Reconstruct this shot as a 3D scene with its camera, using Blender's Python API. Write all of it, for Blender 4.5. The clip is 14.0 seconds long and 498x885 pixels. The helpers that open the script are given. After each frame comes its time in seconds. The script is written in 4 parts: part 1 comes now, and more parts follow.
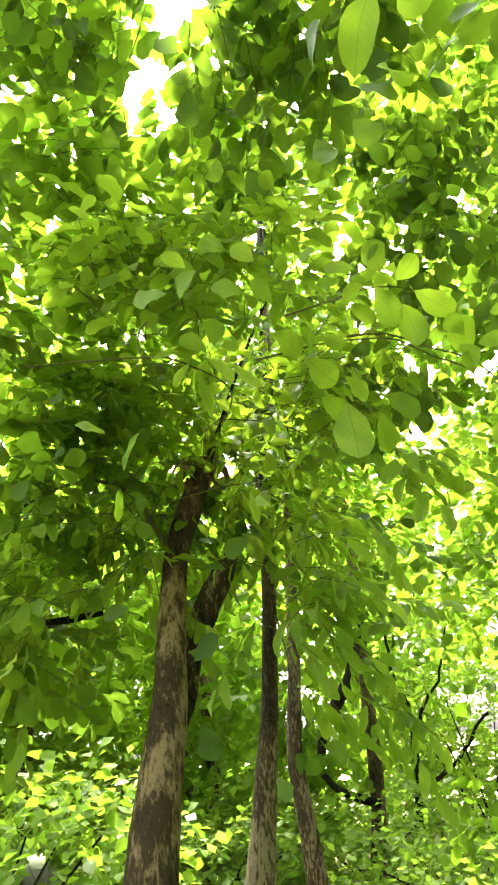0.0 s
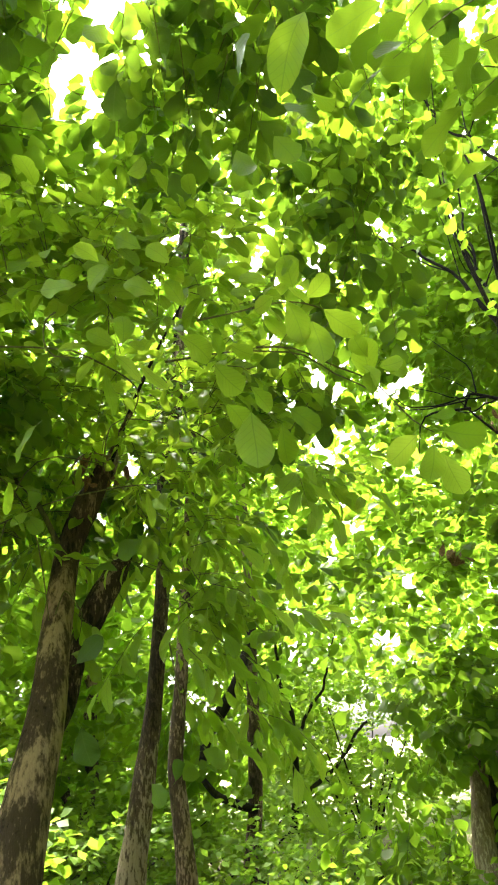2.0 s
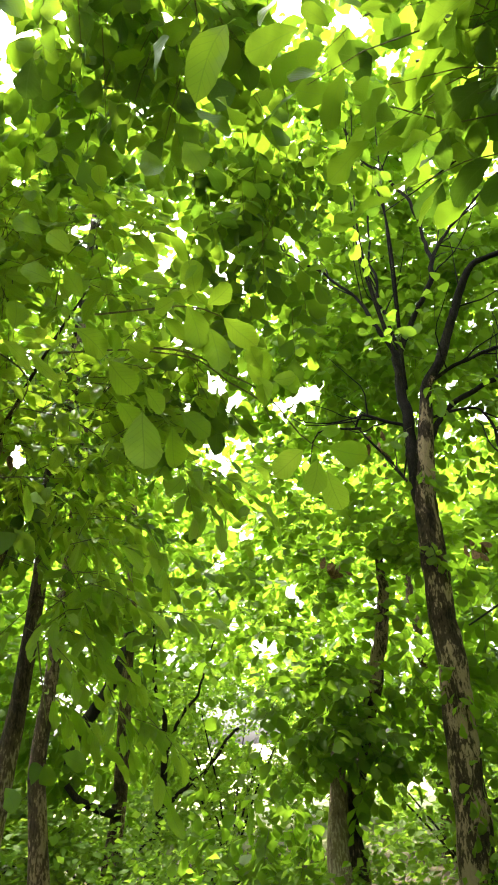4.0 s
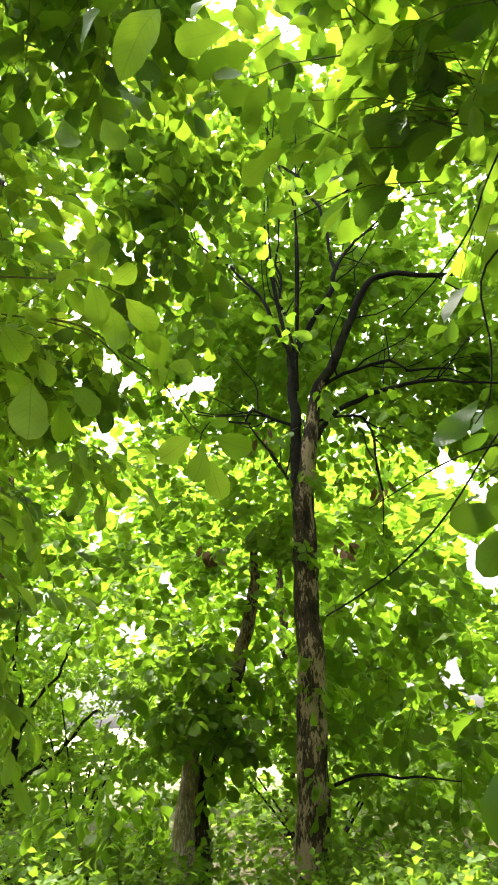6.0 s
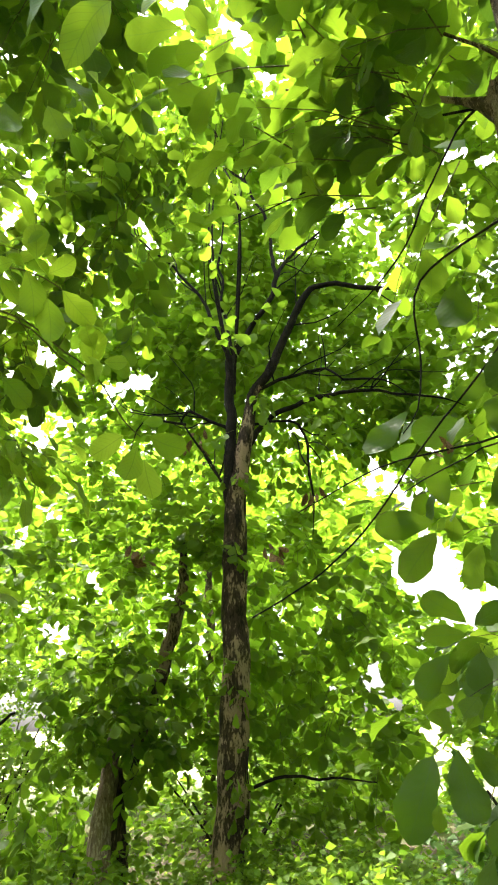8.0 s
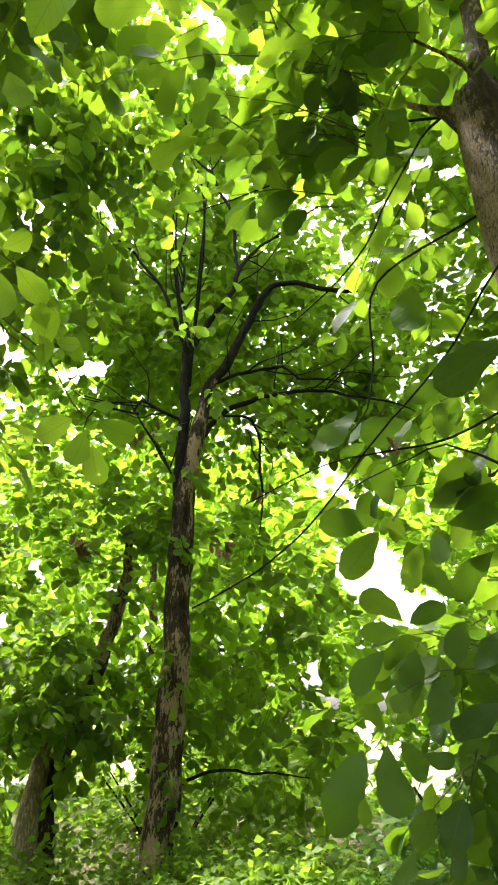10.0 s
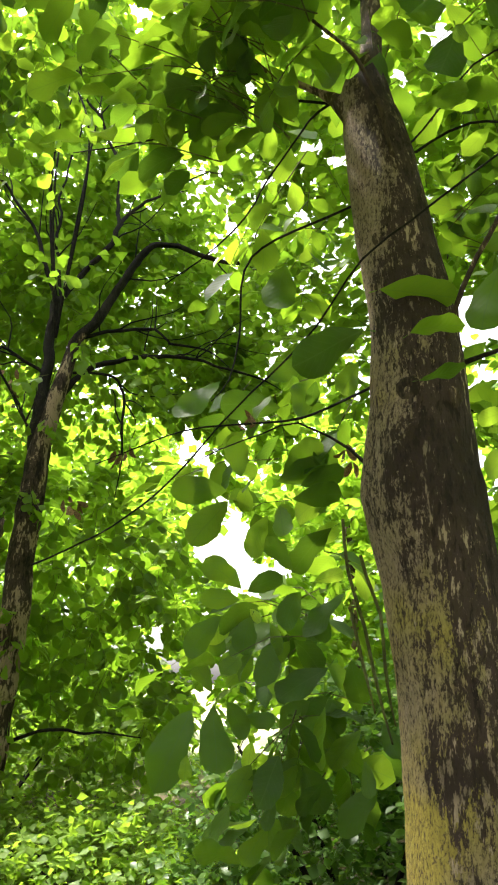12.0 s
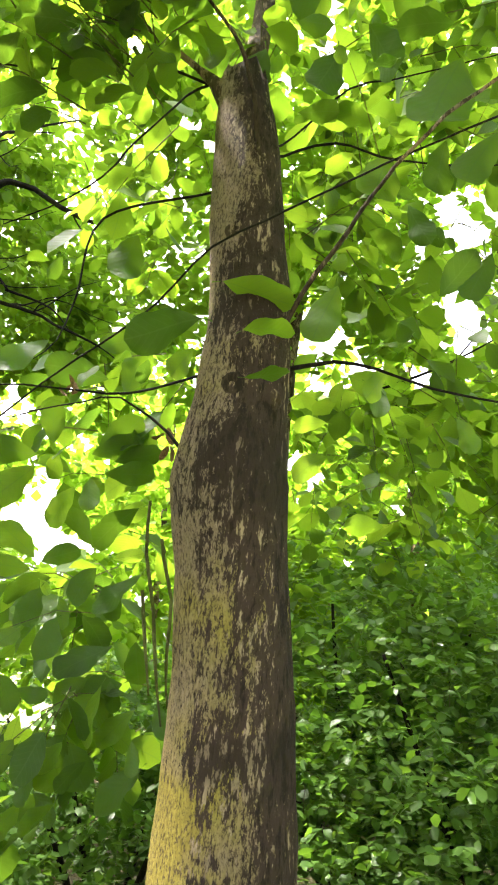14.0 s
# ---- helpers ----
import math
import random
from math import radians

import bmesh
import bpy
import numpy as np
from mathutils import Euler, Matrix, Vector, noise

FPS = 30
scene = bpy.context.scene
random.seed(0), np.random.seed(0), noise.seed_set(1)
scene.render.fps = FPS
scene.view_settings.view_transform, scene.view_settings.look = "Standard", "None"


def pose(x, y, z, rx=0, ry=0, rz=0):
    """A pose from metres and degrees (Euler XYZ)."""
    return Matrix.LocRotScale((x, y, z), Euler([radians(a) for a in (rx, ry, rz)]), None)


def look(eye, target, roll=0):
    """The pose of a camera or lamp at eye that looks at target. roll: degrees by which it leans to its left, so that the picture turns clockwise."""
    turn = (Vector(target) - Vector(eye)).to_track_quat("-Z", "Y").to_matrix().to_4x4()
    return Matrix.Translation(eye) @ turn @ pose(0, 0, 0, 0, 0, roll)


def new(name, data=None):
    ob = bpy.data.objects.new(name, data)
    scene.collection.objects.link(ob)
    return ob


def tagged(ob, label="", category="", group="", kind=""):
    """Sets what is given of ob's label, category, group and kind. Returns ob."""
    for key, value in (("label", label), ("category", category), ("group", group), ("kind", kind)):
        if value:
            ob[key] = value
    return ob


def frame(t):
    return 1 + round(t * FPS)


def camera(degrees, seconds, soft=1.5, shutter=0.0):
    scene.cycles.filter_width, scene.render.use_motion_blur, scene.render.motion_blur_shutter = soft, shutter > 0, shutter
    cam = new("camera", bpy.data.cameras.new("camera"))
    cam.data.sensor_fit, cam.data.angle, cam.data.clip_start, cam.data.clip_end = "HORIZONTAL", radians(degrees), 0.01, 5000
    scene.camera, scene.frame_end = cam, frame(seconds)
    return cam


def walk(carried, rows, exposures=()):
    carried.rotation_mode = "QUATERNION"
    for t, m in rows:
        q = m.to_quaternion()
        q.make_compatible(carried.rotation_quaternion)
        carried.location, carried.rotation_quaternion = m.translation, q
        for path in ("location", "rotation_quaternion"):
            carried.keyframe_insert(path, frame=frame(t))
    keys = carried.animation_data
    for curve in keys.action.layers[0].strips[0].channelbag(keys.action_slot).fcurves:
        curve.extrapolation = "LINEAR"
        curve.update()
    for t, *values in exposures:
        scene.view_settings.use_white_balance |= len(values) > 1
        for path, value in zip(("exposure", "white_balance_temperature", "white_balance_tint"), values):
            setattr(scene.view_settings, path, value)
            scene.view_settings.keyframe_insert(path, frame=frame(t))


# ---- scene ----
# ---- camera ----
cam = camera(41.74, 14.0, soft=2.0)
PATH = [
    (0, (0.0186, -0.1034, 1.4354), (0.1051, 2.6104, 2.7113), -5.15),
    (0.5, (0.0279, -0.1028, 1.4440), (0.2384, 2.6016, 2.7255), -4.86),
    (1, (0.0319, -0.1059, 1.4379), (0.3525, 2.5764, 2.7427), -4.70),
    (1.5, (0.0453, -0.1063, 1.4377), (0.4323, 2.5770, 2.7222), -4.60),
    (2, (0.0508, -0.1104, 1.4364), (0.5527, 2.5644, 2.6987), -4.36),
    (2.5, (0.0667, -0.1069, 1.4356), (0.6940, 2.5563, 2.6659), -4.00),
    (3, (0.0830, -0.1103, 1.4256), (0.8805, 2.5079, 2.6539), -4.49),
    (3.2, (0.0933, -0.1158, 1.4294), (0.9151, 2.4853, 2.6779), -4.20),
    (5.3, (0.0912, -0.1577, 1.4288), (1.3866, 2.2660, 2.6321), -3.67),
    (5.5, (0.0964, -0.1655, 1.4224), (1.4441, 2.2325, 2.6196), -3.43),
    (6, (0.0742, -0.1955, 1.3953), (1.4859, 2.1701, 2.5831), -1.59),
    (6.5, (0.0874, -0.1629, 1.3954), (1.5897, 2.1462, 2.5832), -0.93),
    (7, (0.0734, -0.1829, 1.3855), (1.6289, 2.0917, 2.5714), -1.22),
    (7.5, (0.0695, -0.2015, 1.3908), (1.6637, 2.0394, 2.5894), -1.75),
    (8, (0.0771, -0.2041, 1.3880), (1.7340, 1.9951, 2.5790), -1.57),
    (10.3, (0.1093, -0.2024, 1.3719), (1.9765, 1.8395, 2.5313), -0.15),
    (10.5, (0.1242, -0.1877, 1.3879), (2.0264, 1.8279, 2.5365), -0.21),
    (11, (0.1106, -0.2201, 1.3726), (2.1214, 1.6859, 2.5231), 0.52),
    (11.5, (0.1130, -0.2270, 1.3700), (2.2257, 1.5875, 2.4855), 0.67),
    (12, (0.1230, -0.2288, 1.3643), (2.3973, 1.4269, 2.4063), 1.09),
    (12.5, (0.1362, -0.2370, 1.3650), (2.5911, 1.1763, 2.3531), 4.24),
    (13, (0.1432, -0.2477, 1.3672), (2.7018, 0.9686, 2.3541), 4.80),
    (13.5, (0.1486, -0.2567, 1.3706), (2.7815, 0.8024, 2.3435), 5.94),
    (14, (0.1571, -0.2610, 1.3728), (2.8064, 0.7247, 2.3776), 5.37),
]
walk(cam, [(t, look(eye, target, roll)) for t, eye, target, roll in PATH],
     [(0, 3.72, 6500, 14), (3, 3.16, 6500, 11), (7, 2.98, 6500, 10), (10, 2.86, 6500, 10), (11.5, 2.72, 6500, 10), (12.5, 3.02, 6500, 12), (14, 3.58, 6500, 14)])

# ---- daylight ----
world = bpy.data.worlds.new("hazy_sky")
scene.world = world
world.use_nodes = True
wn = world.node_tree.nodes
sky = wn.new("ShaderNodeTexSky")
sky.sky_type, sky.sun_disc = "NISHITA", False
SUN_UP, SUN_AZ = radians(64), radians(-12)
sky.sun_elevation, sky.sun_rotation = SUN_UP, SUN_AZ
sky.air_density, sky.dust_density, sky.ozone_density = 1.0, 6.0, 0.6
pale = wn.new("ShaderNodeHueSaturation")
pale.inputs["Saturation"].default_value = 0.35
world.node_tree.links.new(sky.outputs[0], pale.inputs["Color"])
world.node_tree.links.new(pale.outputs[0], wn["Background"].inputs["Color"])
wn["Background"].inputs["Strength"].default_value = 0.15
sun_data = bpy.data.lights.new("sun", "SUN")
sun_data.energy, sun_data.angle, sun_data.color = 2.7, radians(4.0), (1.0, 0.95, 0.86)
sun = new("sun", sun_data)
toward = Vector((math.sin(SUN_AZ) * math.cos(SUN_UP), math.cos(SUN_AZ) * math.cos(SUN_UP), math.sin(SUN_UP)))
sun.matrix_world = look(toward * 60, (0, 0, 0))


# ---- materials ----
class Nodes:
    """Short-hand for building a node material."""

    def __init__(self, name):
        self.mat = bpy.data.materials.new(name)
        self.mat.use_nodes = True
        self.tree = self.mat.node_tree
        self.bsdf = self.tree.nodes["Principled BSDF"]
        self.out = self.tree.nodes["Material Output"]

    def add(self, kind):
        return self.tree.nodes.new(kind)

    def link(self, a, b):
        self.tree.links.new(a, b)

    def math(self, op, a, b=None, clamp=False):
        n = self.add("ShaderNodeMath")
        n.operation, n.use_clamp = op, clamp
        for i, v in enumerate((a, b)):
            if v is None:
                continue
            if isinstance(v, (int, float)):
                n.inputs[i].default_value = v
            else:
                self.link(v, n.inputs[i])
        return n.outputs[0]

    def ramp(self, fac, stops):
        n = self.add("ShaderNodeValToRGB")
        el = n.color_ramp.elements
        while len(el) < len(stops):
            el.new(0.5)
        for e, (p, c) in zip(el, stops):
            e.position, e.color = p, (*c, 1)
        self.link(fac, n.inputs[0])
        return n.outputs[0]

    def mix(self, fac, a, b, blend="MIX"):
        n = self.add("ShaderNodeMix")
        n.data_type, n.blend_type = "RGBA", blend
        for s, v in ((n.inputs[0], fac), (n.inputs[6], a), (n.inputs[7], b)):
            if isinstance(v, (int, float)):
                s.default_value = v
            elif isinstance(v, tuple):
                s.default_value = (*v, 1)
            else:
                self.link(v, s)
        return n.outputs[2]

    def noise(self, scale, detail=3.0, stretch=(1, 1, 1), rough=0.55, coord="Object"):
        tc = self.add("ShaderNodeTexCoord")
        mp = self.add("ShaderNodeMapping")
        mp.inputs["Scale"].default_value = stretch
        n = self.add("ShaderNodeTexNoise")
        n.inputs["Scale"].default_value, n.inputs["Detail"].default_value, n.inputs["Roughness"].default_value = scale, detail, rough
        self.link(tc.outputs[coord], mp.inputs[0])
        self.link(mp.outputs[0], n.inputs["Vector"])
        return n.outputs["Fac"]

    def bump(self, height, strength, distance):
        n = self.add("ShaderNodeBump")
        n.inputs["Strength"].default_value, n.inputs["Distance"].default_value = strength, distance
        self.link(height, n.inputs["Height"])
        self.link(n.outputs[0], self.bsdf.inputs["Normal"])
        return n.outputs[0]


def leaf_material(name, tops, glows, gloss=0.52, through_share=0.55, veins=True, shine=0.44):
    """Leaf blade: a waxy upper skin, and light that passes through it. tops and glows run from the dullest to the freshest leaf."""
    m = Nodes(name)
    info, geo = m.add("ShaderNodeObjectInfo"), m.add("ShaderNodeNewGeometry")
    rnd = m.math("FRACT", m.math("ADD", info.outputs["Random"], geo.outputs["Random Per Island"]))
    n = len(tops) - 1
    top = m.ramp(rnd, [(i / n, c) for i, c in enumerate(tops)])
    glow = m.ramp(rnd, [(i / n, c) for i, c in enumerate(glows)])
    blotch = m.noise(9.0, 3.0)
    top = m.mix(m.math("MULTIPLY", blotch, 0.25), top, (0.10, 0.15, 0.02))
    if veins:
        uv = m.add("ShaderNodeUVMap")
        sep = m.add("ShaderNodeSeparateXYZ")
        m.link(uv.outputs[0], sep.inputs[0])
        across = m.math("ABSOLUTE", m.math("SUBTRACT", sep.outputs[0], 0.5))
        rib = m.math("LESS_THAN", across, 0.018)
        slant = m.math("FRACT", m.math("SUBTRACT", m.math("MULTIPLY", sep.outputs[1], 8.5), m.math("MULTIPLY", across, 5.0)))
        side = m.math("LESS_THAN", m.math("ABSOLUTE", m.math("SUBTRACT", slant, 0.5)), 0.06)
        vein = m.math("MAXIMUM", rib, m.math("MULTIPLY", side, 0.6))
        top = m.mix(m.math("MULTIPLY", vein, 0.22), top, (0.20, 0.30, 0.08))
        glow = m.mix(m.math("MULTIPLY", vein, 0.35), glow, (0.10, 0.19, 0.012))
        puff = m.math("ABSOLUTE", m.math("SUBTRACT", slant, 0.5))
        normal = m.bump(puff, 0.35, 0.004)
    m.link(top, m.bsdf.inputs["Base Color"])
    m.bsdf.inputs["Roughness"].default_value = gloss
    m.bsdf.inputs["Specular IOR Level"].default_value = shine
    tr = m.add("ShaderNodeBsdfTranslucent")
    m.link(glow, tr.inputs["Color"])
    mx = m.add("ShaderNodeMixShader")
    mx.inputs[0].default_value = through_share
    m.link(m.bsdf.outputs[0], mx.inputs[1])
    m.link(tr.outputs[0], mx.inputs[2])
    m.link(mx.outputs[0], m.out.inputs["Surface"])
    return m.mat


# Deep green, darkened further to stand for the shade on near leaves.
LEAF = leaf_material("broad_leaf", [(0.026, 0.062, 0.016), (0.042, 0.088, 0.017), (0.07, 0.125, 0.022)],
                     [(0.11, 0.22, 0.014), (0.22, 0.38, 0.016), (0.36, 0.55, 0.03)], through_share=0.46, shine=0.34)
# Young leaves, their colour raised further to look lit where they hang in shade.
LEAF_YOUNG_LIT = leaf_material("young_lit_leaf", [(0.13, 0.215, 0.022), (0.18, 0.275, 0.03), (0.24, 0.335, 0.07)],
                           [(0.30, 0.49, 0.02), (0.41, 0.61, 0.03), (0.52, 0.71, 0.05)])
LEAF_FAR = leaf_material("canopy_leaf", [(0.06, 0.107, 0.012), (0.09, 0.15, 0.016), (0.125, 0.19, 0.022)],
                         [(0.225, 0.395, 0.018), (0.26, 0.445, 0.022), (0.30, 0.485, 0.035)], veins=False, shine=0.2)
# Undergrowth green with sunlight put into the colour: lighter than the canopy leaf.
LEAF_LOW_LIT = leaf_material("undergrowth_lit_leaf", [(0.10, 0.18, 0.022), (0.14, 0.23, 0.03), (0.18, 0.28, 0.05)],
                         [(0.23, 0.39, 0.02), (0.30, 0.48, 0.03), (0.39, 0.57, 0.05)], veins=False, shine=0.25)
LEAF_SHRUB = leaf_material("shrub_leaf", [(0.036, 0.085, 0.016), (0.05, 0.11, 0.02), (0.075, 0.15, 0.028)],
                           [(0.09, 0.21, 0.014), (0.14, 0.30, 0.018), (0.22, 0.40, 0.03)], gloss=0.4, through_share=0.4, veins=False, shine=0.3)
withered = Nodes("withered_leaf")
withered.link(withered.ramp(withered.noise(14.0, 4.0), [(0.35, (0.07, 0.035, 0.015)), (0.6, (0.20, 0.11, 0.045)), (0.75, (0.30, 0.19, 0.09))]), withered.bsdf.inputs["Base Color"])
withered.bsdf.inputs["Roughness"].default_value = 0.85
WITHERED = withered.mat


def bark_material(name, dark, mid, light, crust=None, crust_amount=0.0, pale_below=0.0, blotch=0.0, grainy=0.6):
    """Bark: upright furrows, pale flakes, dark stains; crust: a yellow-green lichen, thinned on the -y side to imitate
    shade too.
    """
    m = Nodes(name)
    big = m.noise(3.0, 4.0, (1, 1, 0.35))
    flake = m.noise(46.0, 7.0, (1, 1, 0.3), 0.72)
    fine = m.noise(120.0, 4.0, (1, 1, 0.3))
    tone = m.math("ADD", m.math("MULTIPLY", flake, grainy), m.math("MULTIPLY", big, 1.0 - grainy))
    if pale_below:
        where = m.add("ShaderNodeTexCoord")
        high = m.add("ShaderNodeSeparateXYZ")
        m.link(where.outputs["Object"], high.inputs[0])
        tone = m.math("ADD", tone, m.math("MAXIMUM", m.math("MINIMUM", m.math("MULTIPLY", m.math("SUBTRACT", pale_below, high.outputs[2]), 0.05), 0.03), -0.025))
    if blotch:
        shed = m.noise(7.0, 6.0, (1, 1, 0.45), 0.62)
        tone = m.math("ADD", tone, m.math("MULTIPLY", m.math("SUBTRACT", shed, 0.5), blotch))
    col = m.ramp(tone, [(0.41, dark), (0.465, mid), (0.525, mid), (0.555 if grainy > 0.5 else 0.61, light)])
    if crust:
        tc = m.add("ShaderNodeTexCoord")
        sep = m.add("ShaderNodeSeparateXYZ")
        nrm = m.add("ShaderNodeSeparateXYZ")
        m.link(tc.outputs["Object"], sep.inputs[0])
        m.link(tc.outputs["Normal"], nrm.inputs[0])
        # Lichen gathers towards +y; the barer -y side doubles as painted shade.
        side = m.math("ADD", m.math("MULTIPLY", nrm.outputs[1], 0.15), m.math("MULTIPLY", nrm.outputs[0], -0.035))
        low = m.math("MULTIPLY", m.math("SUBTRACT", 1.7, sep.outputs[2]), 0.06)
        ends = m.math("MAXIMUM", low, m.math("MULTIPLY", m.math("SUBTRACT", sep.outputs[2], 2.25), 0.025))
        patch = m.noise(14.0, 5.0, (1, 1, 0.26), 0.62)
        grain = m.noise(75.0, 8.0, (1, 1, 0.34), 0.8)
        amount = m.math("ADD", m.math("ADD", m.math("MULTIPLY", patch, 0.7), m.math("MULTIPLY", grain, 1.05)), m.math("ADD", side, ends))
        band = m.ramp(m.noise(2.6, 4.0, (0.5, 0.5, 1.7), 0.6), [(0.49, (0, 0, 0)), (0.60, (1, 1, 1))])
        amount = m.math("SUBTRACT", amount, m.math("MULTIPLY", band, 0.08))
        col = m.mix(m.math("MULTIPLY", band, 0.55), col, dark)
        mask = m.ramp(amount, [(0.905 - crust_amount, (0, 0, 0)), (0.925 - crust_amount, (1, 1, 1))])
        tint = m.mix(m.ramp(m.math("ADD", m.noise(2.5, 3.0), m.math("MULTIPLY", low, -2.2)), [(0.38, (0, 0, 0)), (0.54, (1, 1, 1))]), crust, (crust[0] * 0.85, crust[1] * 0.78, crust[2] * 3.0))
        pits = m.ramp(m.noise(150.0, 6.0, (1, 1, 0.45), 0.75), [(0.42, (1, 1, 1)), (0.50, (0, 0, 0))])
        tint = m.mix(m.math("MULTIPLY", fine, 0.8), tint, (crust[0] * 0.5, crust[1] * 0.5, crust[2] * 0.5))
        col = m.mix(mask, col, m.mix(m.math("MULTIPLY", pits, 0.85), tint, mid))
        scales = m.math("ADD", flake, m.math("MULTIPLY", mask, 0.35))
    else:
        scales = flake
    col = m.mix(m.math("MULTIPLY", fine, 0.4), col, dark)
    m.link(col, m.bsdf.inputs["Base Color"])
    m.bsdf.inputs["Roughness"].default_value = 0.9
    m.bsdf.inputs["Specular IOR Level"].default_value = 0.2
    m.bump(m.math("ADD", scales, m.math("MULTIPLY", fine, 0.4)), 1.0, 0.02)
    return m.mat


BARK_NEAR = bark_material("lichened_bark", (0.02, 0.013, 0.011), (0.062, 0.039, 0.032), (0.46, 0.34, 0.24), (0.46, 0.36, 0.08), 0.016)
BARK = bark_material("flaking_bark", (0.022, 0.015, 0.011), (0.075, 0.05, 0.034), (0.30, 0.215, 0.145), blotch=0.4)
BARK_BROWN = bark_material("brown_bark", (0.012, 0.008, 0.006), (0.05, 0.034, 0.024), (0.27, 0.19, 0.125), blotch=0.55)
BARK_PALE = bark_material("pale_bark", (0.07, 0.05, 0.035), (0.22, 0.16, 0.11), (0.44, 0.35, 0.26))
BARK_TWO = bark_material("half_pale_bark", (0.025, 0.018, 0.014), (0.09, 0.062, 0.044), (0.34, 0.26, 0.18), pale_below=1.45)
BARK_FORK = bark_material("patchy_brown_bark", (0.012, 0.008, 0.006), (0.055, 0.037, 0.026), (0.38, 0.27, 0.175), pale_below=2.6, blotch=0.65, grainy=0.52)
BARK_STUMP = bark_material("peeling_bark", (0.014, 0.010, 0.007), (0.06, 0.04, 0.026), (0.32, 0.225, 0.135), pale_below=1.7, blotch=0.6, grainy=0.45)
# Dark bark, blackened further so that limbs read as backlit silhouettes.
BARK_DARK_SHADED = bark_material("dark_shaded_bark", (0.005, 0.004, 0.0032), (0.012, 0.0092, 0.007), (0.026, 0.02, 0.015))
TWIG = bark_material("green_twig", (0.05, 0.048, 0.018), (0.10, 0.10, 0.036), (0.16, 0.16, 0.06))

soil = Nodes("leaf_litter")
soil_col = soil.ramp(soil.noise(3.0, 6.0), [(0.3, (0.03, 0.022, 0.014)), (0.5, (0.09, 0.06, 0.03)), (0.62, (0.05, 0.08, 0.02)), (0.8, (0.14, 0.10, 0.05))])
place = soil.add("ShaderNodeTexCoord")
reach = soil.add("ShaderNodeVectorMath")
reach.operation = "LENGTH"
soil.link(place.outputs["Object"], reach.inputs[0])
# Outer ground is paled: an added bright floor behind low gaps, bouncing light up.
paled_rim = soil.math("SUBTRACT", soil.math("MULTIPLY", soil.math("ADD", reach.outputs["Value"], soil.math("MULTIPLY", soil.noise(0.35, 3.0), 6.0)), 0.2), 3.4, True)
soil_col = soil.mix(paled_rim, soil_col, soil.mix(soil.noise(1.5, 5.0), (0.42, 0.38, 0.22), (0.26, 0.30, 0.12)))
soil.link(soil_col, soil.bsdf.inputs["Base Color"])
soil.bsdf.inputs["Roughness"].default_value = 0.95
soil.bump(soil.noise(25.0, 5.0), 0.9, 0.04)
SOIL = soil.mat

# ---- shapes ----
VIEWPOINT = np.array((0.1, -0.15, 1.45))


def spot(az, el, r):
    """A place by its bearing clockwise from y, its height angle and its distance from the camera's mean position."""
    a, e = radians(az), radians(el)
    return VIEWPOINT + r * np.array((math.sin(a) * math.cos(e), math.cos(a) * math.cos(e), math.sin(e)))


def part(name, mesh, material, parent, label="", kind=""):
    """A mesh in world places as one part of a thing."""
    mesh.materials.append(material)
    ob = new(name, mesh)
    ob.parent = parent
    ob.matrix_parent_inverse = parent.matrix_world.inverted()
    return tagged(ob, label, kind=kind)


def thing(name, place, label, category, group="", kind=""):
    ob = new(name)
    ob.matrix_world = Matrix.Translation(place)
    ob.empty_display_size = 0.2
    return tagged(ob, label, category, group, kind)


def smooth_line(points, radii, step):
    """A curve through the points (Catmull-Rom) with its radius, at about even steps."""
    p, r = np.array(points, float), np.array(radii, float)
    p = np.vstack((2 * p[0] - p[1], p, 2 * p[-1] - p[-2]))
    out, rad = [], []
    for i in range(1, len(p) - 2):
        a, b, c, d = p[i - 1:i + 3]
        n = max(2, int(np.linalg.norm(c - b) / step))
        for k in range(n):
            u = k / n
            out.append(0.5 * (2 * b + (c - a) * u + (2 * a - 5 * b + 4 * c - d) * u * u + (3 * b - a - 3 * c + d) * u ** 3))
            rad.append(r[i - 1] + (r[i] - r[i - 1]) * u)
    out.append(p[-2])
    rad.append(r[-1])
    return np.array(out), np.array(rad)


def tube(points, radii, sides=12, step=0.08, rough=0.06, ragged=0.0, seed=0, kink=0.0):
    """A limb along a line, with swellings and shallow flutes; ragged: a splintered end; kink: how far it strays from the smooth line."""
    line, rad = smooth_line(points, radii, step)
    if kink:
        stray = [noise.noise_vector(Vector(p) * 2.3) + noise.noise_vector(Vector(p) * 6.0 + Vector((5, 1, 3))) * 0.45 for p in line]
        line = line + kink * np.array([v[:] for v in stray])
    verts, faces = [], []
    side = Vector((1, 0, 0))
    for i, (c, r) in enumerate(zip(line, rad)):
        t = Vector(line[min(i + 1, len(line) - 1)] - line[max(i - 1, 0)]).normalized()
        side = (side - t * side.dot(t)).normalized()
        other = t.cross(side)
        for k in range(sides):
            a = 2 * math.pi * k / sides
            d = side * math.cos(a) + other * math.sin(a)
            q = Vector(c) + d * r
            swell = noise.noise(Vector((q.x * 7 + seed, q.y * 7, q.z * 2.2))) * 0.65 + noise.noise(Vector((q.x * 26, q.y * 26 + seed, q.z * 8))) * 0.35
            q = q + d * (r * rough * 2.0 * swell)
            if ragged and i >= len(line) - 3:
                q += t * ragged * noise.noise(Vector((math.cos(a) * 3 + seed, math.sin(a) * 3, 5.0)))
            verts.append(q[:])
    n = len(line)
    for i in range(n - 1):
        for k in range(sides):
            j = (k + 1) % sides
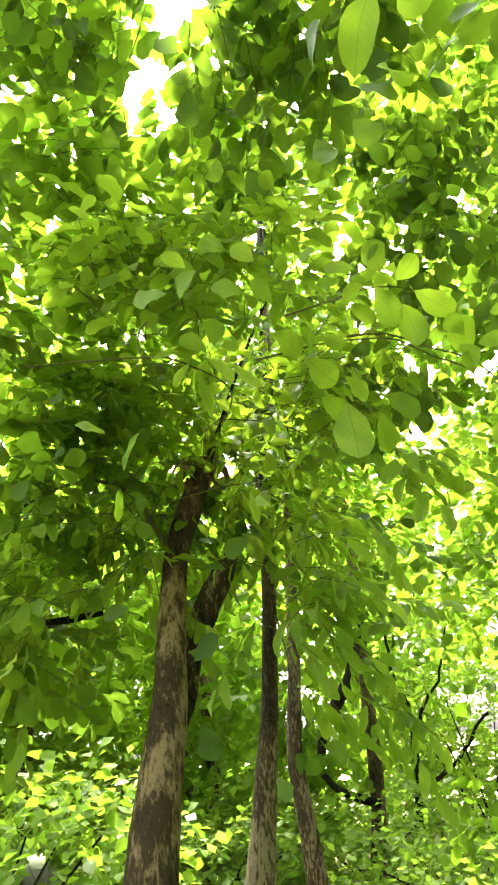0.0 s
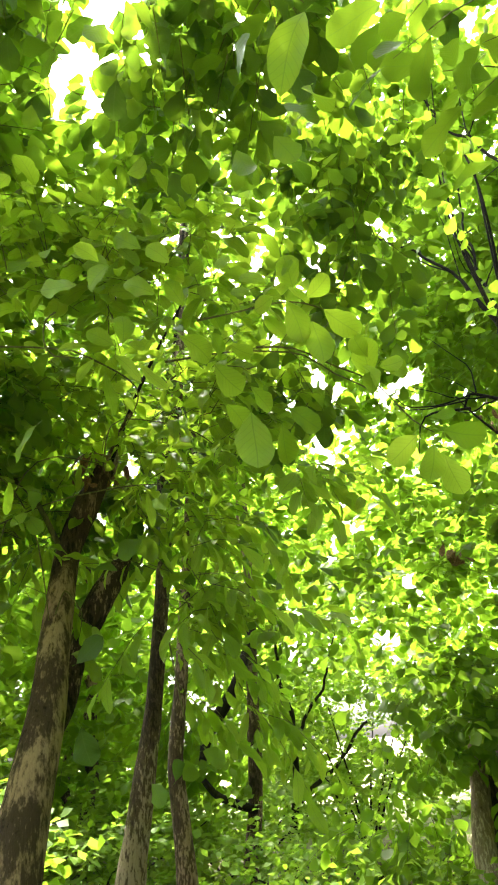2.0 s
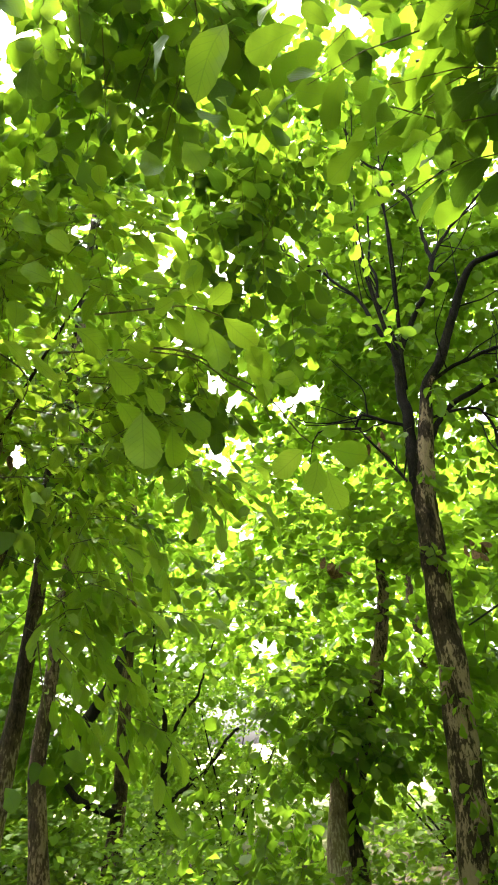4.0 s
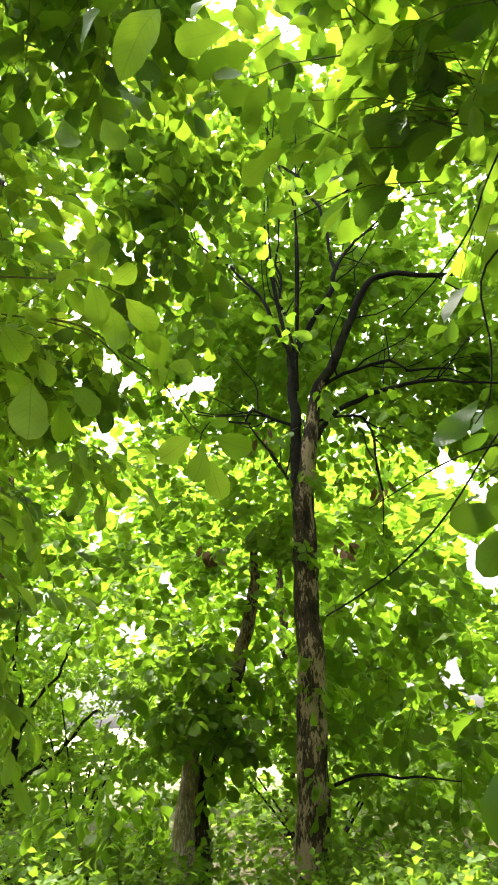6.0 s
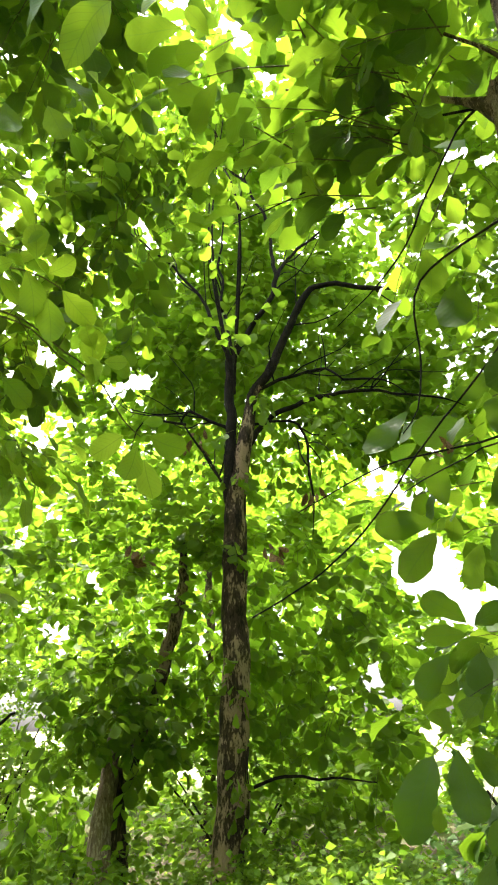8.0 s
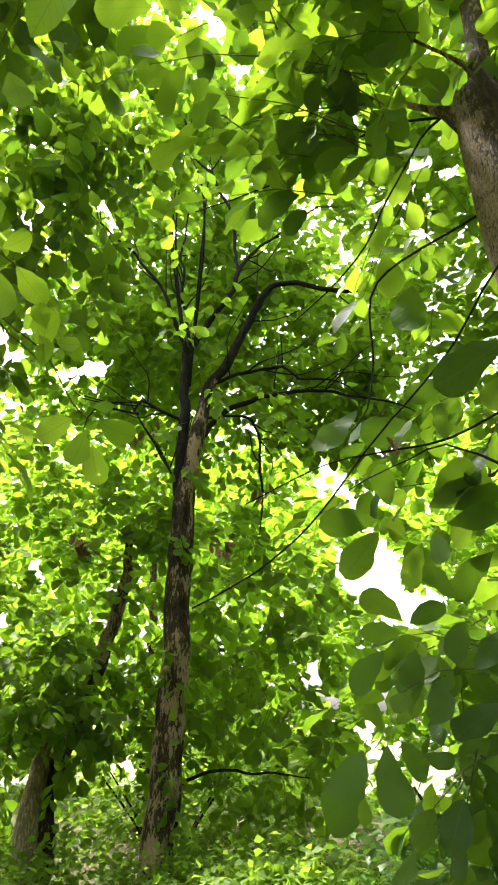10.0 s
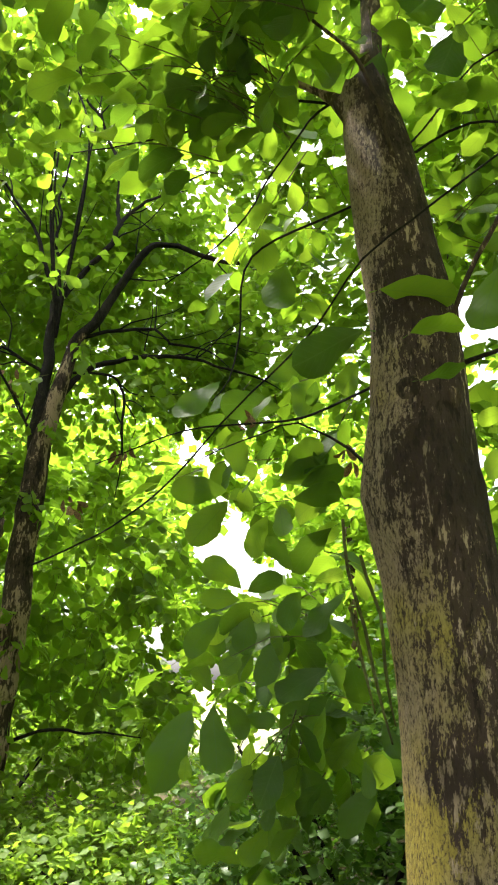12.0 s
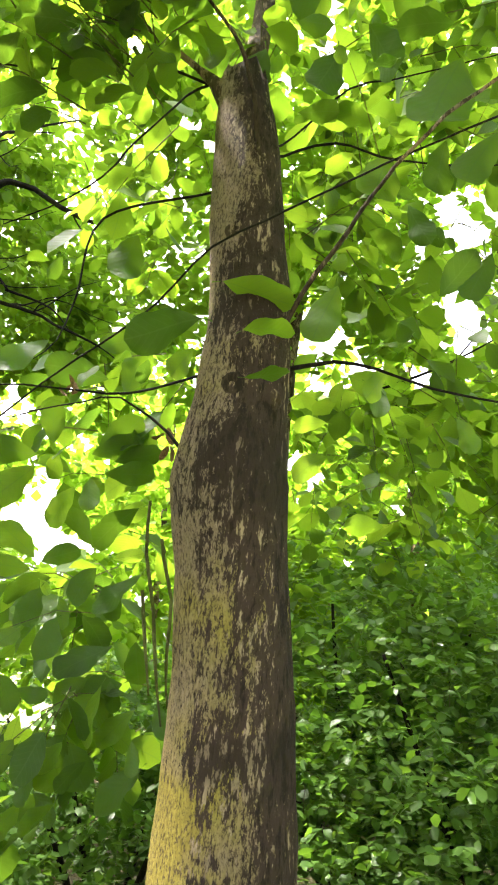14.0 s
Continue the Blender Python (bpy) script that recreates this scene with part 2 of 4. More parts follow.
            faces.append((i * sides + k, i * sides + j, (i + 1) * sides + j, (i + 1) * sides + k))
    faces.append(tuple(range((n - 1) * sides, n * sides)))
    mesh = bpy.data.meshes.new("limb")
    mesh.from_pydata(verts, [], faces)
    mesh.shade_smooth()
    return mesh


def leaf_shape(rows, width, wide_at, droop, fold, wave, seed, tip=0.62):
    """One leaf a metre long from its stalk's foot along y, facing up: places, triangles and map places."""
    rng = np.random.default_rng(seed)
    v, f, uv = [], [], []
    stalk = 0.12
    ph = rng.uniform(0, 6.28, 3)
    for i in range(rows + 1):
        s = math.sin(0.5 * math.pi * i / rows) * 0.45 + 0.55 * i / rows
        peak = wide_at * 0.95
        w = width * 0.5 * (s ** peak * (1 - s) ** tip / ((peak / (peak + tip)) ** peak * (tip / (peak + tip)) ** tip) if 0 < s < 1 else 0)
        wob = 1 + 0.07 * math.sin(7 * s + ph[0]) + 0.05 * math.sin(19 * s + ph[1])
        y = stalk + (1 - stalk) * s
        z = -droop * s * s
        bend = 0.05 * math.sin(3 * s + ph[2])
        for side in (-1, 0, 1):
            ww = w * (wob if side > 0 else 2 - wob)
            lift = fold * ww + wave * math.sin(11 * s + ph[1 if side > 0 else 2]) * ww if side else 0.0
            v.append((bend + side * ww, y, z + lift))
            uv.append((0.5 + 0.5 * side * (w / (width * 0.5)), s))
    for i in range(rows):
        a, b = 3 * i, 3 * i + 3
        for k in (0, 1):
            if i == 0:
                f.append((a + 1, b + k + 1, b + k))
            elif i == rows - 1:
                f.append((a + k, a + k + 1, b + 1))
            else:
                f += [(a + k, a + k + 1, b + k + 1), (a + k, b + k + 1, b + k)]
    n = len(v)
    v += [(-0.012, 0, 0.0), (0.012, 0, 0.0)]
    uv += [(0.5, 0), (0.5, 0)]
    f.append((n, n + 1, 1))
    return np.array(v), np.array(f), np.array(uv)


BROAD = [leaf_shape(9, w, a, d, fo, wa, s) for s, (w, a, d, fo, wa) in enumerate([
    (0.60, 1.05, 0.12, 0.18, 0.10), (0.54, 1.15, 0.25, 0.30, 0.16), (0.64, 1.0, 0.05, 0.10, 0.14),
    (0.58, 0.95, 0.32, 0.22, 0.20), (0.52, 1.1, 0.18, 0.42, 0.08), (0.62, 1.3, 0.15, 0.15, 0.22)])]
OBOVATE = [leaf_shape(10, w, a, d, fo, wa, 160 + s, 0.5) for s, (w, a, d, fo, wa) in enumerate([
    (0.46, 0.95, 0.12, 0.18, 0.14), (0.50, 0.9, 0.22, 0.26, 0.2), (0.44, 1.05, 0.05, 0.12, 0.22),
    (0.52, 0.85, 0.30, 0.22, 0.16), (0.42, 0.95, 0.18, 0.34, 0.12), (0.48, 1.1, 0.10, 0.15, 0.28)])]
LONG = [leaf_shape(8, w, a, d, fo, wa, 140 + s, 0.55) for s, (w, a, d, fo, wa) in enumerate([
    (0.46, 0.85, 0.30, 0.28, 0.18), (0.40, 0.80, 0.45, 0.35, 0.14), (0.34, 0.85, 0.20, 0.30, 0.24), (0.50, 0.90, 0.35, 0.22, 0.2)])]
SLIM = [leaf_shape(7, w, a, d, fo, wa, 20 + s) for s, (w, a, d, fo, wa) in enumerate([
    (0.36, 0.95, 0.25, 0.30, 0.18), (0.42, 1.0, 0.40, 0.35, 0.12), (0.38, 0.9, 0.15, 0.20, 0.25), (0.46, 1.0, 0.30, 0.25, 0.2)])]
NARROW = [leaf_shape(9, w, a, d, fo, wa, 80 + s) for s, (w, a, d, fo, wa) in enumerate([
    (0.25, 0.9, 0.2, 0.5, 0.3), (0.30, 1.0, 0.35, 0.4, 0.2), (0.22, 0.85, 0.1, 0.6, 0.35), (0.33, 1.0, 0.25, 0.3, 0.25)])]
PLAIN = [leaf_shape(4, w, 1.05, d, fo, 0.1, 40 + s) for s, (w, d, fo) in enumerate([(0.64, 0.1, 0.2), (0.58, 0.25, 0.3), (0.7, 0.18, 0.12), (0.62, 0.3, 0.35)])]
SPECK = [leaf_shape(2, w, 0.9, d, fo, 0.0, 90 + s) for s, (w, d, fo) in enumerate([(0.75, 0.1, 0.2), (0.65, 0.2, 0.3), (0.8, 0.15, 0.1)])]
SMALL = [leaf_shape(3, w, 1.0, d, fo, 0.0, 60 + s) for s, (w, d, fo) in enumerate([(0.55, 0.1, 0.25), (0.62, 0.2, 0.15), (0.5, 0.05, 0.35)])]


def shape_mesh(shape):
    v, f, uv = shape
    mesh = bpy.data.meshes.new("leaf")
    mesh.from_pydata(v.tolist(), [], f.tolist())
    layer = mesh.uv_layers.new(name="UVMap")
    layer.data.foreach_set("uv", uv[f.ravel()].ravel())
    mesh.shade_smooth()
    return mesh


SINGLE = {}


def single_mesh(shapes, i, material):
    key = (id(shapes), i, material.name)
    if key not in SINGLE:
        SINGLE[key] = shape_mesh(shapes[i])
        SINGLE[key].materials.append(material)
    return SINGLE[key]


def unit(a):
    return a / np.maximum(np.linalg.norm(a, axis=-1, keepdims=True), 1e-9)


def leaf_frames(along, face):
    y = unit(along)
    x = unit(np.cross(y, face))
    return np.stack((x, y, np.cross(x, y)), axis=-1)


def joined_leaves(place, frames, size, kind, shapes):
    """Many leaves as one mesh."""
    vs, fs, us, start = [], [], [], 0
    for i, (v, f, uv) in enumerate(shapes):
        pick = kind == i
        n = int(pick.sum())
        if not n:
            continue
        w = np.einsum("nij,vj->nvi", frames[pick], v) * size[pick][:, None, None] + place[pick][:, None, :]
        vs.append(w.reshape(-1, 3))
        fs.append((f[None] + (start + np.arange(n) * len(v))[:, None, None]).reshape(-1, 3))
        us.append(np.tile(uv[f.ravel()], (n, 1)))
        start += n * len(v)
    v, f, u = np.vstack(vs), np.vstack(fs), np.vstack(us)
    mesh = bpy.data.meshes.new("foliage")
    mesh.vertices.add(len(v))
    mesh.vertices.foreach_set("co", v.ravel())
    mesh.loops.add(f.size)
    mesh.loops.foreach_set("vertex_index", f.ravel().astype(np.int32))
    mesh.polygons.add(len(f))
    mesh.polygons.foreach_set("loop_start", np.arange(0, f.size, 3, dtype=np.int32))
    layer = mesh.uv_layers.new(name="UVMap")
    layer.data.foreach_set("uv", u.ravel())
    mesh.update(calc_edges=True)
    mesh.shade_smooth()
    return mesh


def joined_twigs(a, mid, b, radius):
    """Many thin twigs, each bent once, as one mesh."""
    n = len(a)
    t = unit(b - a)
    x = unit(np.cross(t, np.array((0.31, 0.22, 0.92))))
    y = np.cross(t, x)
    rings = []
    for c, k in ((a, 1.0), (mid, 0.75), (b, 0.35)):
        for j in range(3):
            an = 2 * math.pi * j / 3
            rings.append(c + (x * math.cos(an) + y * math.sin(an)) * (radius * k)[:, None])
    v = np.stack(rings, axis=1)
    f = np.array([(s * 3 + j, s * 3 + (j + 1) % 3, s * 3 + 3 + (j + 1) % 3, s * 3 + 3 + j) for s in (0, 1) for j in range(3)])
    faces = (f[None] + (np.arange(n) * 9)[:, None, None]).reshape(-1, 4)
    mesh = bpy.data.meshes.new("twigs")
    mesh.from_pydata(v.reshape(-1, 3).tolist(), [], faces.tolist())
    return mesh


# Sky holes cut to fit the camera's view: bearing, height angle, half width in degrees.
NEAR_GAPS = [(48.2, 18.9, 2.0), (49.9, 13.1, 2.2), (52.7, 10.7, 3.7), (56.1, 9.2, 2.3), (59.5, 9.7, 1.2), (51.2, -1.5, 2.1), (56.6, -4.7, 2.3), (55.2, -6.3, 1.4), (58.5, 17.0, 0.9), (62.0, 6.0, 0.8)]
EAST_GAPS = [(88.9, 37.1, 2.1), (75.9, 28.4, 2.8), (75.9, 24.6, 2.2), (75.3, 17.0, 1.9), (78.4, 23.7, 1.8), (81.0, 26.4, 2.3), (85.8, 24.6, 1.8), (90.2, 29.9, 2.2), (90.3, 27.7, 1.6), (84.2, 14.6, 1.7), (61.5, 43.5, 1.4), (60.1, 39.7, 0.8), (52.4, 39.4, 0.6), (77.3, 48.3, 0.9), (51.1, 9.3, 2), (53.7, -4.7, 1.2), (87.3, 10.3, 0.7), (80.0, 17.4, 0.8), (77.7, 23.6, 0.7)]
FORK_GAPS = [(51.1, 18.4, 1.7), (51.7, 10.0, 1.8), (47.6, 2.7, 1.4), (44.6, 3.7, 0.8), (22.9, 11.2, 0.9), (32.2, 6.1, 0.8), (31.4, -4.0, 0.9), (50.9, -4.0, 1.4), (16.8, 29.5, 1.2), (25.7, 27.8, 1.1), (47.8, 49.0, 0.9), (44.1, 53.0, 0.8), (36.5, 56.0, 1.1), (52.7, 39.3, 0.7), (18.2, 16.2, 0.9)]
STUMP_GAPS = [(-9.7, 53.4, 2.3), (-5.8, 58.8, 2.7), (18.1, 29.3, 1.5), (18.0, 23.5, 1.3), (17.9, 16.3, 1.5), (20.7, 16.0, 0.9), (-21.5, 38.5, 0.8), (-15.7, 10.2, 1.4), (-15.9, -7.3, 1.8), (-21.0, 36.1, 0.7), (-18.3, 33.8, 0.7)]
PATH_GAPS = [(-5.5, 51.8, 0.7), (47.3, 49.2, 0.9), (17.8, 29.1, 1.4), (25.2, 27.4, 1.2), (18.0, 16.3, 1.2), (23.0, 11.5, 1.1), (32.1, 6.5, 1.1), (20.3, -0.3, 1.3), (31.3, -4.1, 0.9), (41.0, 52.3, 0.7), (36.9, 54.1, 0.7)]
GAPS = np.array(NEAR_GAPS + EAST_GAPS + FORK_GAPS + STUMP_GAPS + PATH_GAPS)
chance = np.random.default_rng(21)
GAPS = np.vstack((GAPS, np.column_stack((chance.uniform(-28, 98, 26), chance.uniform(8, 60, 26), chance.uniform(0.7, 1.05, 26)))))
GAP_WAYS = np.array([unit(spot(a, e, 1) - VIEWPOINT) for a, e, _ in GAPS])


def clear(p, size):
    """True where a leaf may grow: not in a sky hole along the camera's sight lines, nor close to the viewpoint."""
    d = p - VIEWPOINT
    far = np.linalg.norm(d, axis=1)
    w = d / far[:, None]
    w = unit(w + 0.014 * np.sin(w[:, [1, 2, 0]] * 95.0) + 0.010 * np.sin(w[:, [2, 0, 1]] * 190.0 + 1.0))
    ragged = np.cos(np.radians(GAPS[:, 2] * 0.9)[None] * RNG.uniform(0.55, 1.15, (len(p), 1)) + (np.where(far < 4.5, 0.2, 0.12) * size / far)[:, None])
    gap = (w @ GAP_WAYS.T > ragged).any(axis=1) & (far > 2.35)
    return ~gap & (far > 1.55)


RNG = np.random.default_rng(7)


class Crown:
    """Gathers the sprays of one plant, then makes its leaves and twigs."""

    def __init__(self, owner, foot):
        self.owner, self.foot = owner, np.array(foot, float)
        self.leaves, self.twigs, self.limbs = [], [], []

    def blob(self, centre, radii, sprays, leaf, per=7, spread=0.42, droop=0.35, flat=0.75, shell=0.5, limbs=0, twig_share=1.0):
        """Sprays of leaves through an ellipsoid, heading away from the trunk."""
        c, r = np.array(centre, float), np.array(radii, float)
        d = unit(RNG.normal(size=(sprays, 3)))
        base = c + d * r * RNG.uniform(0, 1, (sprays, 1)) ** shell
        for k in range(limbs):
            end = c + unit(RNG.normal(size=3)) * r * 0.7
            bend = (self.foot * 0.5 + end * 0.5) + RNG.normal(size=3) * 0.12 * np.linalg.norm(end - self.foot)
            self.limbs.append((self.foot, bend, end))
        self.sprays(base, unit(base - self.foot + RNG.normal(size=base.shape) * 0.3), leaf, per, spread, droop, flat, twig_share)
        return self

    def sprays(self, base, way, leaf, per=7, spread=0.42, droop=0.35, flat=0.75, twig_share=1.0):
        n = len(base)
        way = way.copy()
        way[:, 2] *= 0.5
        way = unit(way + RNG.normal(size=way.shape) * 0.45)
        length = spread * RNG.uniform(0.6, 1.3, n)
        tip = base + way * length[:, None]
        tip[:, 2] -= droop * 0.35 * length
        mid = (base + tip) / 2
        mid[:, 2] += 0.08 * length
        s = np.linspace(0.25, 1.0, per)
        p = (base[:, None] * ((1 - s) ** 2)[None, :, None] + 2 * mid[:, None] * (s * (1 - s))[None, :, None] + tip[:, None] * (s ** 2)[None, :, None])
        sides = unit(np.cross(way, (0, 0, 1.0)))
        sign = np.where(np.arange(per) % 2 == 0, 1, -1)
        along = way[:, None] * RNG.uniform(0.2, 0.9, (n, per, 1)) + sides[:, None] * (sign[None, :, None] * RNG.uniform(0.5, 1.2, (n, per, 1)))
        along[:, -1] = way
        along = along + RNG.normal(size=along.shape) * 0.28
        along[:, :, 2] -= droop * RNG.uniform(0.4, 1.8, (n, per))
        face = np.array((0, 0, 1.0)) * flat + RNG.normal(size=along.shape) * 0.38
        size = leaf * RNG.uniform(0.62, 1.2, (n, per))
        p, along, face, size = p.reshape(-1, 3), along.reshape(-1, 3), face.reshape(-1, 3), size.ravel()
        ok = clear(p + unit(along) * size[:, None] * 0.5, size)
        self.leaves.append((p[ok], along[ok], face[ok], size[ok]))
        keep = (ok.reshape(n, per).sum(axis=1) > per // 2) & (RNG.uniform(size=n) < twig_share)
        self.twigs.append((base[keep], mid[keep], tip[keep], np.full(keep.sum(), 0.0035 * leaf / 0.2)))
        return self

    def grow(self, material, shapes, single=300, far_shapes=None, twig=None):
        p, a, f, s = (np.concatenate(x) for x in zip(*self.leaves))
        frames = leaf_frames(a, f)
        order = np.argsort(np.linalg.norm(p - VIEWPOINT, axis=1))
        kind = RNG.integers(0, len(shapes), len(p))
        for i in order[:single]:
            ob = new("leaf", single_mesh(shapes, int(kind[i]), material))
            m = np.eye(4)
            m[:3, :3], m[:3, 3] = frames[i] * s[i], p[i]
            ob.parent = self.owner
            ob.matrix_parent_inverse = self.owner.matrix_world.inverted()
            ob.matrix_basis = Matrix(m.tolist())
        rest = order[single:]
        if len(rest):
            sh = far_shapes or shapes
            part("foliage", joined_leaves(p[rest], frames[rest], s[rest], RNG.integers(0, len(sh), len(rest)), sh), material, self.owner, kind="stuff")
        for a, m, b in self.limbs:
            part("bough", tube([a, m, b], [0.02, 0.013, 0.005], 6, 0.15, 0.08), BARK_DARK_SHADED, self.owner)
        a, m, b, r = (np.concatenate(x) for x in zip(*self.twigs))
        if len(a):
            part("twig_tangle", joined_twigs(a, m, b, r), twig or TWIG, self.owner, kind="stuff")


def set_leaves(owner, material, shapes, rows):
    """Single leaves from stalk to tip, placed to fit the camera's view; the last number tells how far the upper face
    turns to (+) or from (-) the viewpoint.
    """
    for i, row in enumerate(rows):
        a, b, turn = np.array(row[:3]), np.array(row[3:6]), row[6]
        home = unit(VIEWPOINT - a)
        face = np.array((0, 0, 1.0 - abs(turn))) + home * turn + RNG.normal(size=3) * 0.12
        m = np.eye(4)
        m[:3, :3], m[:3, 3] = leaf_frames(b - a, face) * np.linalg.norm(b - a), a
        ob = new("leaf", single_mesh(shapes, i % len(shapes), material))
        ob.parent = owner
        ob.matrix_parent_inverse = owner.matrix_world.inverted()
        ob.matrix_basis = Matrix(m.tolist())


def bough(owner, points, radii, material, sides=8, name="bough", rough=0.08, step=0.07, seed=0, kink=0.0):
    return part(name, tube(points, radii, sides, step, rough, seed=seed, kink=kink), material, owner)


def branchlets(owner, pts, count, reach, material=None):
    """Thin side shoots from the outer part of a limb."""
    line, _ = smooth_line(pts, [1] * len(pts), 0.1)
    for k in range(count):
        i = int(len(line) * RNG.uniform(0.35, 1.0)) - 1
        go = unit(unit(line[i] - line[max(i - 4, 0)] + 1e-4) * 0.8 + RNG.normal(size=3) * 0.55 + np.array((0, 0, 0.25)))
        far = reach * RNG.uniform(0.6, 1.3)
        bend = line[i] + go * far * 0.5 + RNG.normal(size=3) * 0.08 * far
        bough(owner, [line[i], bend, line[i] + go * far + np.array((0, 0, 0.1 * far))], [0.011, 0.007, 0.003], material or BARK_DARK_SHADED, 5, "branchlet", step=0.12, kink=0.05)
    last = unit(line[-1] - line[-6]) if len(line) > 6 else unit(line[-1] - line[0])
    bough(owner, [line[-1] - last * 0.03, line[-1] + last * reach * 0.5 + RNG.normal(size=3) * 0.05, line[-1] + last * reach + RNG.normal(size=3) * 0.12], [0.017, 0.011, 0.003], material or BARK_DARK_SHADED, 6, "branchlet", step=0.12)


def knot(owner, x, y, z, nx, ny, size, material):
    """A healed branch scar: a raised lip round a dark hollow, on an upright trunk."""
    out = Vector((nx, ny, 0)).normalized()
    side, verts, faces = Vector((-out.y, out.x, 0)), [], []
    profile = [(1.6, -0.3), (1.2, 0.02), (0.85, 0.12), (0.55, 0.0), (0.25, -0.2), (0.02, -0.25)]
    for r, h in profile:
        for k in range(12):
            a = 2 * math.pi * k / 12
            q = r * size * (1 + 0.25 * noise.noise(Vector((math.cos(a) * 2 + x * 9, math.sin(a) * 2, z * 9))))
            verts.append((Vector((x, y, z)) + side * math.cos(a) * q + Vector((0, 0, 1.25 * q * math.sin(a))) + out * h * size)[:])
    for i in range(len(profile) - 1):
        for k in range(12):
            j = (k + 1) % 12
            faces.append((i * 12 + k, i * 12 + j, i * 12 + 12 + j, i * 12 + 12 + k))
    mesh = bpy.data.meshes.new("knot")
    mesh.from_pydata(verts, [], faces)
    mesh.shade_smooth()
    return part("knot", mesh, material, owner, "dark healed branch scar")


# ---- ground ----
def ground_height(x, y):
    r = math.hypot(x, y)
    return -0.2 - 0.35 * min(1.0, max(0.0, (r - 3) / 8)) + 0.06 * noise.noise(Vector((x * 0.4, y * 0.4, 0)))


gv, gf = [], []
rings = [0.0] + [0.6 * 1.19 ** i for i in range(46)]
for r in rings:
    for k in range(64):
        a = 2 * math.pi * k / 64
        x, y = r * math.cos(a), r * math.sin(a)
        gv.append((x, y, ground_height(x, y)))
for i in range(len(rings) - 1):
    for k in range(64):
        j = (k + 1) % 64
        gf.append((i * 64 + k, i * 64 + j, (i + 1) * 64 + j, (i + 1) * 64 + k))
ground_mesh = bpy.data.meshes.new("ground")
ground_mesh.from_pydata(gv, [], gf)
ground_mesh.shade_smooth()
ground_mesh.materials.append(SOIL)
tagged(new("ground", ground_mesh), "brown forest floor with leaf litter and low weeds", "ground", kind="structure")


def foot(x, y):
    return (x, y, ground_height(x, y) - 0.05)


# ---- the near lichened tree ----
near_tree = thing("tree", foot(1.98, 0.38), "large tree with brown bark, yellow-green lichen and broad leaves", "tree", "broad-leaved trees")
near_trunk = part("trunk", tube([foot(1.98, 0.38), (1.98, 0.38, 0.39), (1.98, 0.38, 0.84), (1.98, 0.40, 1.33), (1.97, 0.43, 1.65), (1.96, 0.46, 1.91), (1.96, 0.45, 2.19),
                    (1.95, 0.45, 2.50), (1.94, 0.48, 2.84), (1.93, 0.51, 3.14), (1.92, 0.53, 3.34), (1.91, 0.55, 3.52)],
                   [0.25, 0.22, 0.192, 0.168, 0.163, 0.182, 0.152, 0.138, 0.134, 0.124, 0.112, 0.085], 32, 0.03, 0.05, ragged=0.2, seed=3), BARK_NEAR, near_tree)
for pts, rad in [
    ([(1.95, 0.53, 3.32), (1.99, 0.55, 3.66), (2.12, 0.59, 4.29), (2.17, 0.64, 5.27), (2.27, 0.74, 6.44)], [0.07, 0.055, 0.045, 0.035, 0.02]),
    ([(1.92, 0.55, 3.32), (1.89, 0.63, 3.49), (1.89, 0.74, 3.63), (1.78, 1.04, 3.90), (1.59, 1.43, 4.19)], [0.05, 0.04, 0.014, 0.010, 0.006]),
    ([(1.85, 0.41, 3.07), (1.76, 0.47, 3.37), (1.70, 0.60, 3.71), (1.58, 0.85, 4.10)], [0.013, 0.011, 0.009, 0.007]),
    ([(1.89, 0.31, 2.36), (1.82, 0.15, 2.62), (1.83, 0.03, 2.83), (1.86, -0.20, 3.12), (1.95, -0.63, 3.51)], [0.013, 0.011, 0.010, 0.009, 0.006]),
    ([(1.98, 0.34, 2.32), (2.06, 0.16, 2.37), (2.09, 0.03, 2.35), (2.10, -0.14, 2.27), (2.24, -0.53, 2.24)], [0.013, 0.009, 0.007, 0.006, 0.004]),
    ([(1.99, 0.59, 1.94), (1.96, 0.71, 2.09), (1.91, 0.82, 2.18), (1.85, 0.90, 2.19), (1.83, 1.23, 2.14)], [0.012, 0.007, 0.005, 0.004, 0.003]),
    ([(1.91, 0.60, 3.51), (1.96, 0.72, 3.64), (1.86, 0.89, 3.67), (1.73, 1.07, 3.57), (1.56, 1.25, 3.42), (1.40, 1.63, 3.41)], [0.010, 0.008, 0.007, 0.006, 0.005, 0.003]),
    ([(1.92, 0.64, 3.61), (2.00, 0.85, 3.65), (1.94, 0.96, 3.43), (1.82, 1.11, 3.06), (1.69, 1.33, 2.83)], [0.009, 0.007, 0.006, 0.005, 0.003]),
    ([(1.97, 0.47, 3.22), (2.08, 0.43, 3.30), (2.15, 0.23, 3.39), (2.18, -0.02, 3.26), (2.24, -0.44, 3.22)], [0.010, 0.008, 0.007, 0.006, 0.003]),
    ([(1.97, 0.51, 3.27), (2.17, 0.47, 3.46), (2.25, 0.21, 3.77), (2.29, -0.06, 3.83), (2.34, -0.53, 3.90)], [0.009, 0.007, 0.006, 0.005, 0.003]),
]:
    thin = rad[0] < 0.05
    bough(near_tree, pts, [r * (0.72 if thin else 1.0) for r in rad], BARK_DARK_SHADED if thin and rad[1] <= 0.0105 else BARK, 8, kink=0.025 if thin else 0.0)
for pts in ([(1.91, 0.61, 3.02), (1.93, 1.09, 3.00), (1.90, 1.12, 2.63), (1.88, 1.15, 2.44), (1.84, 1.20, 2.35)],
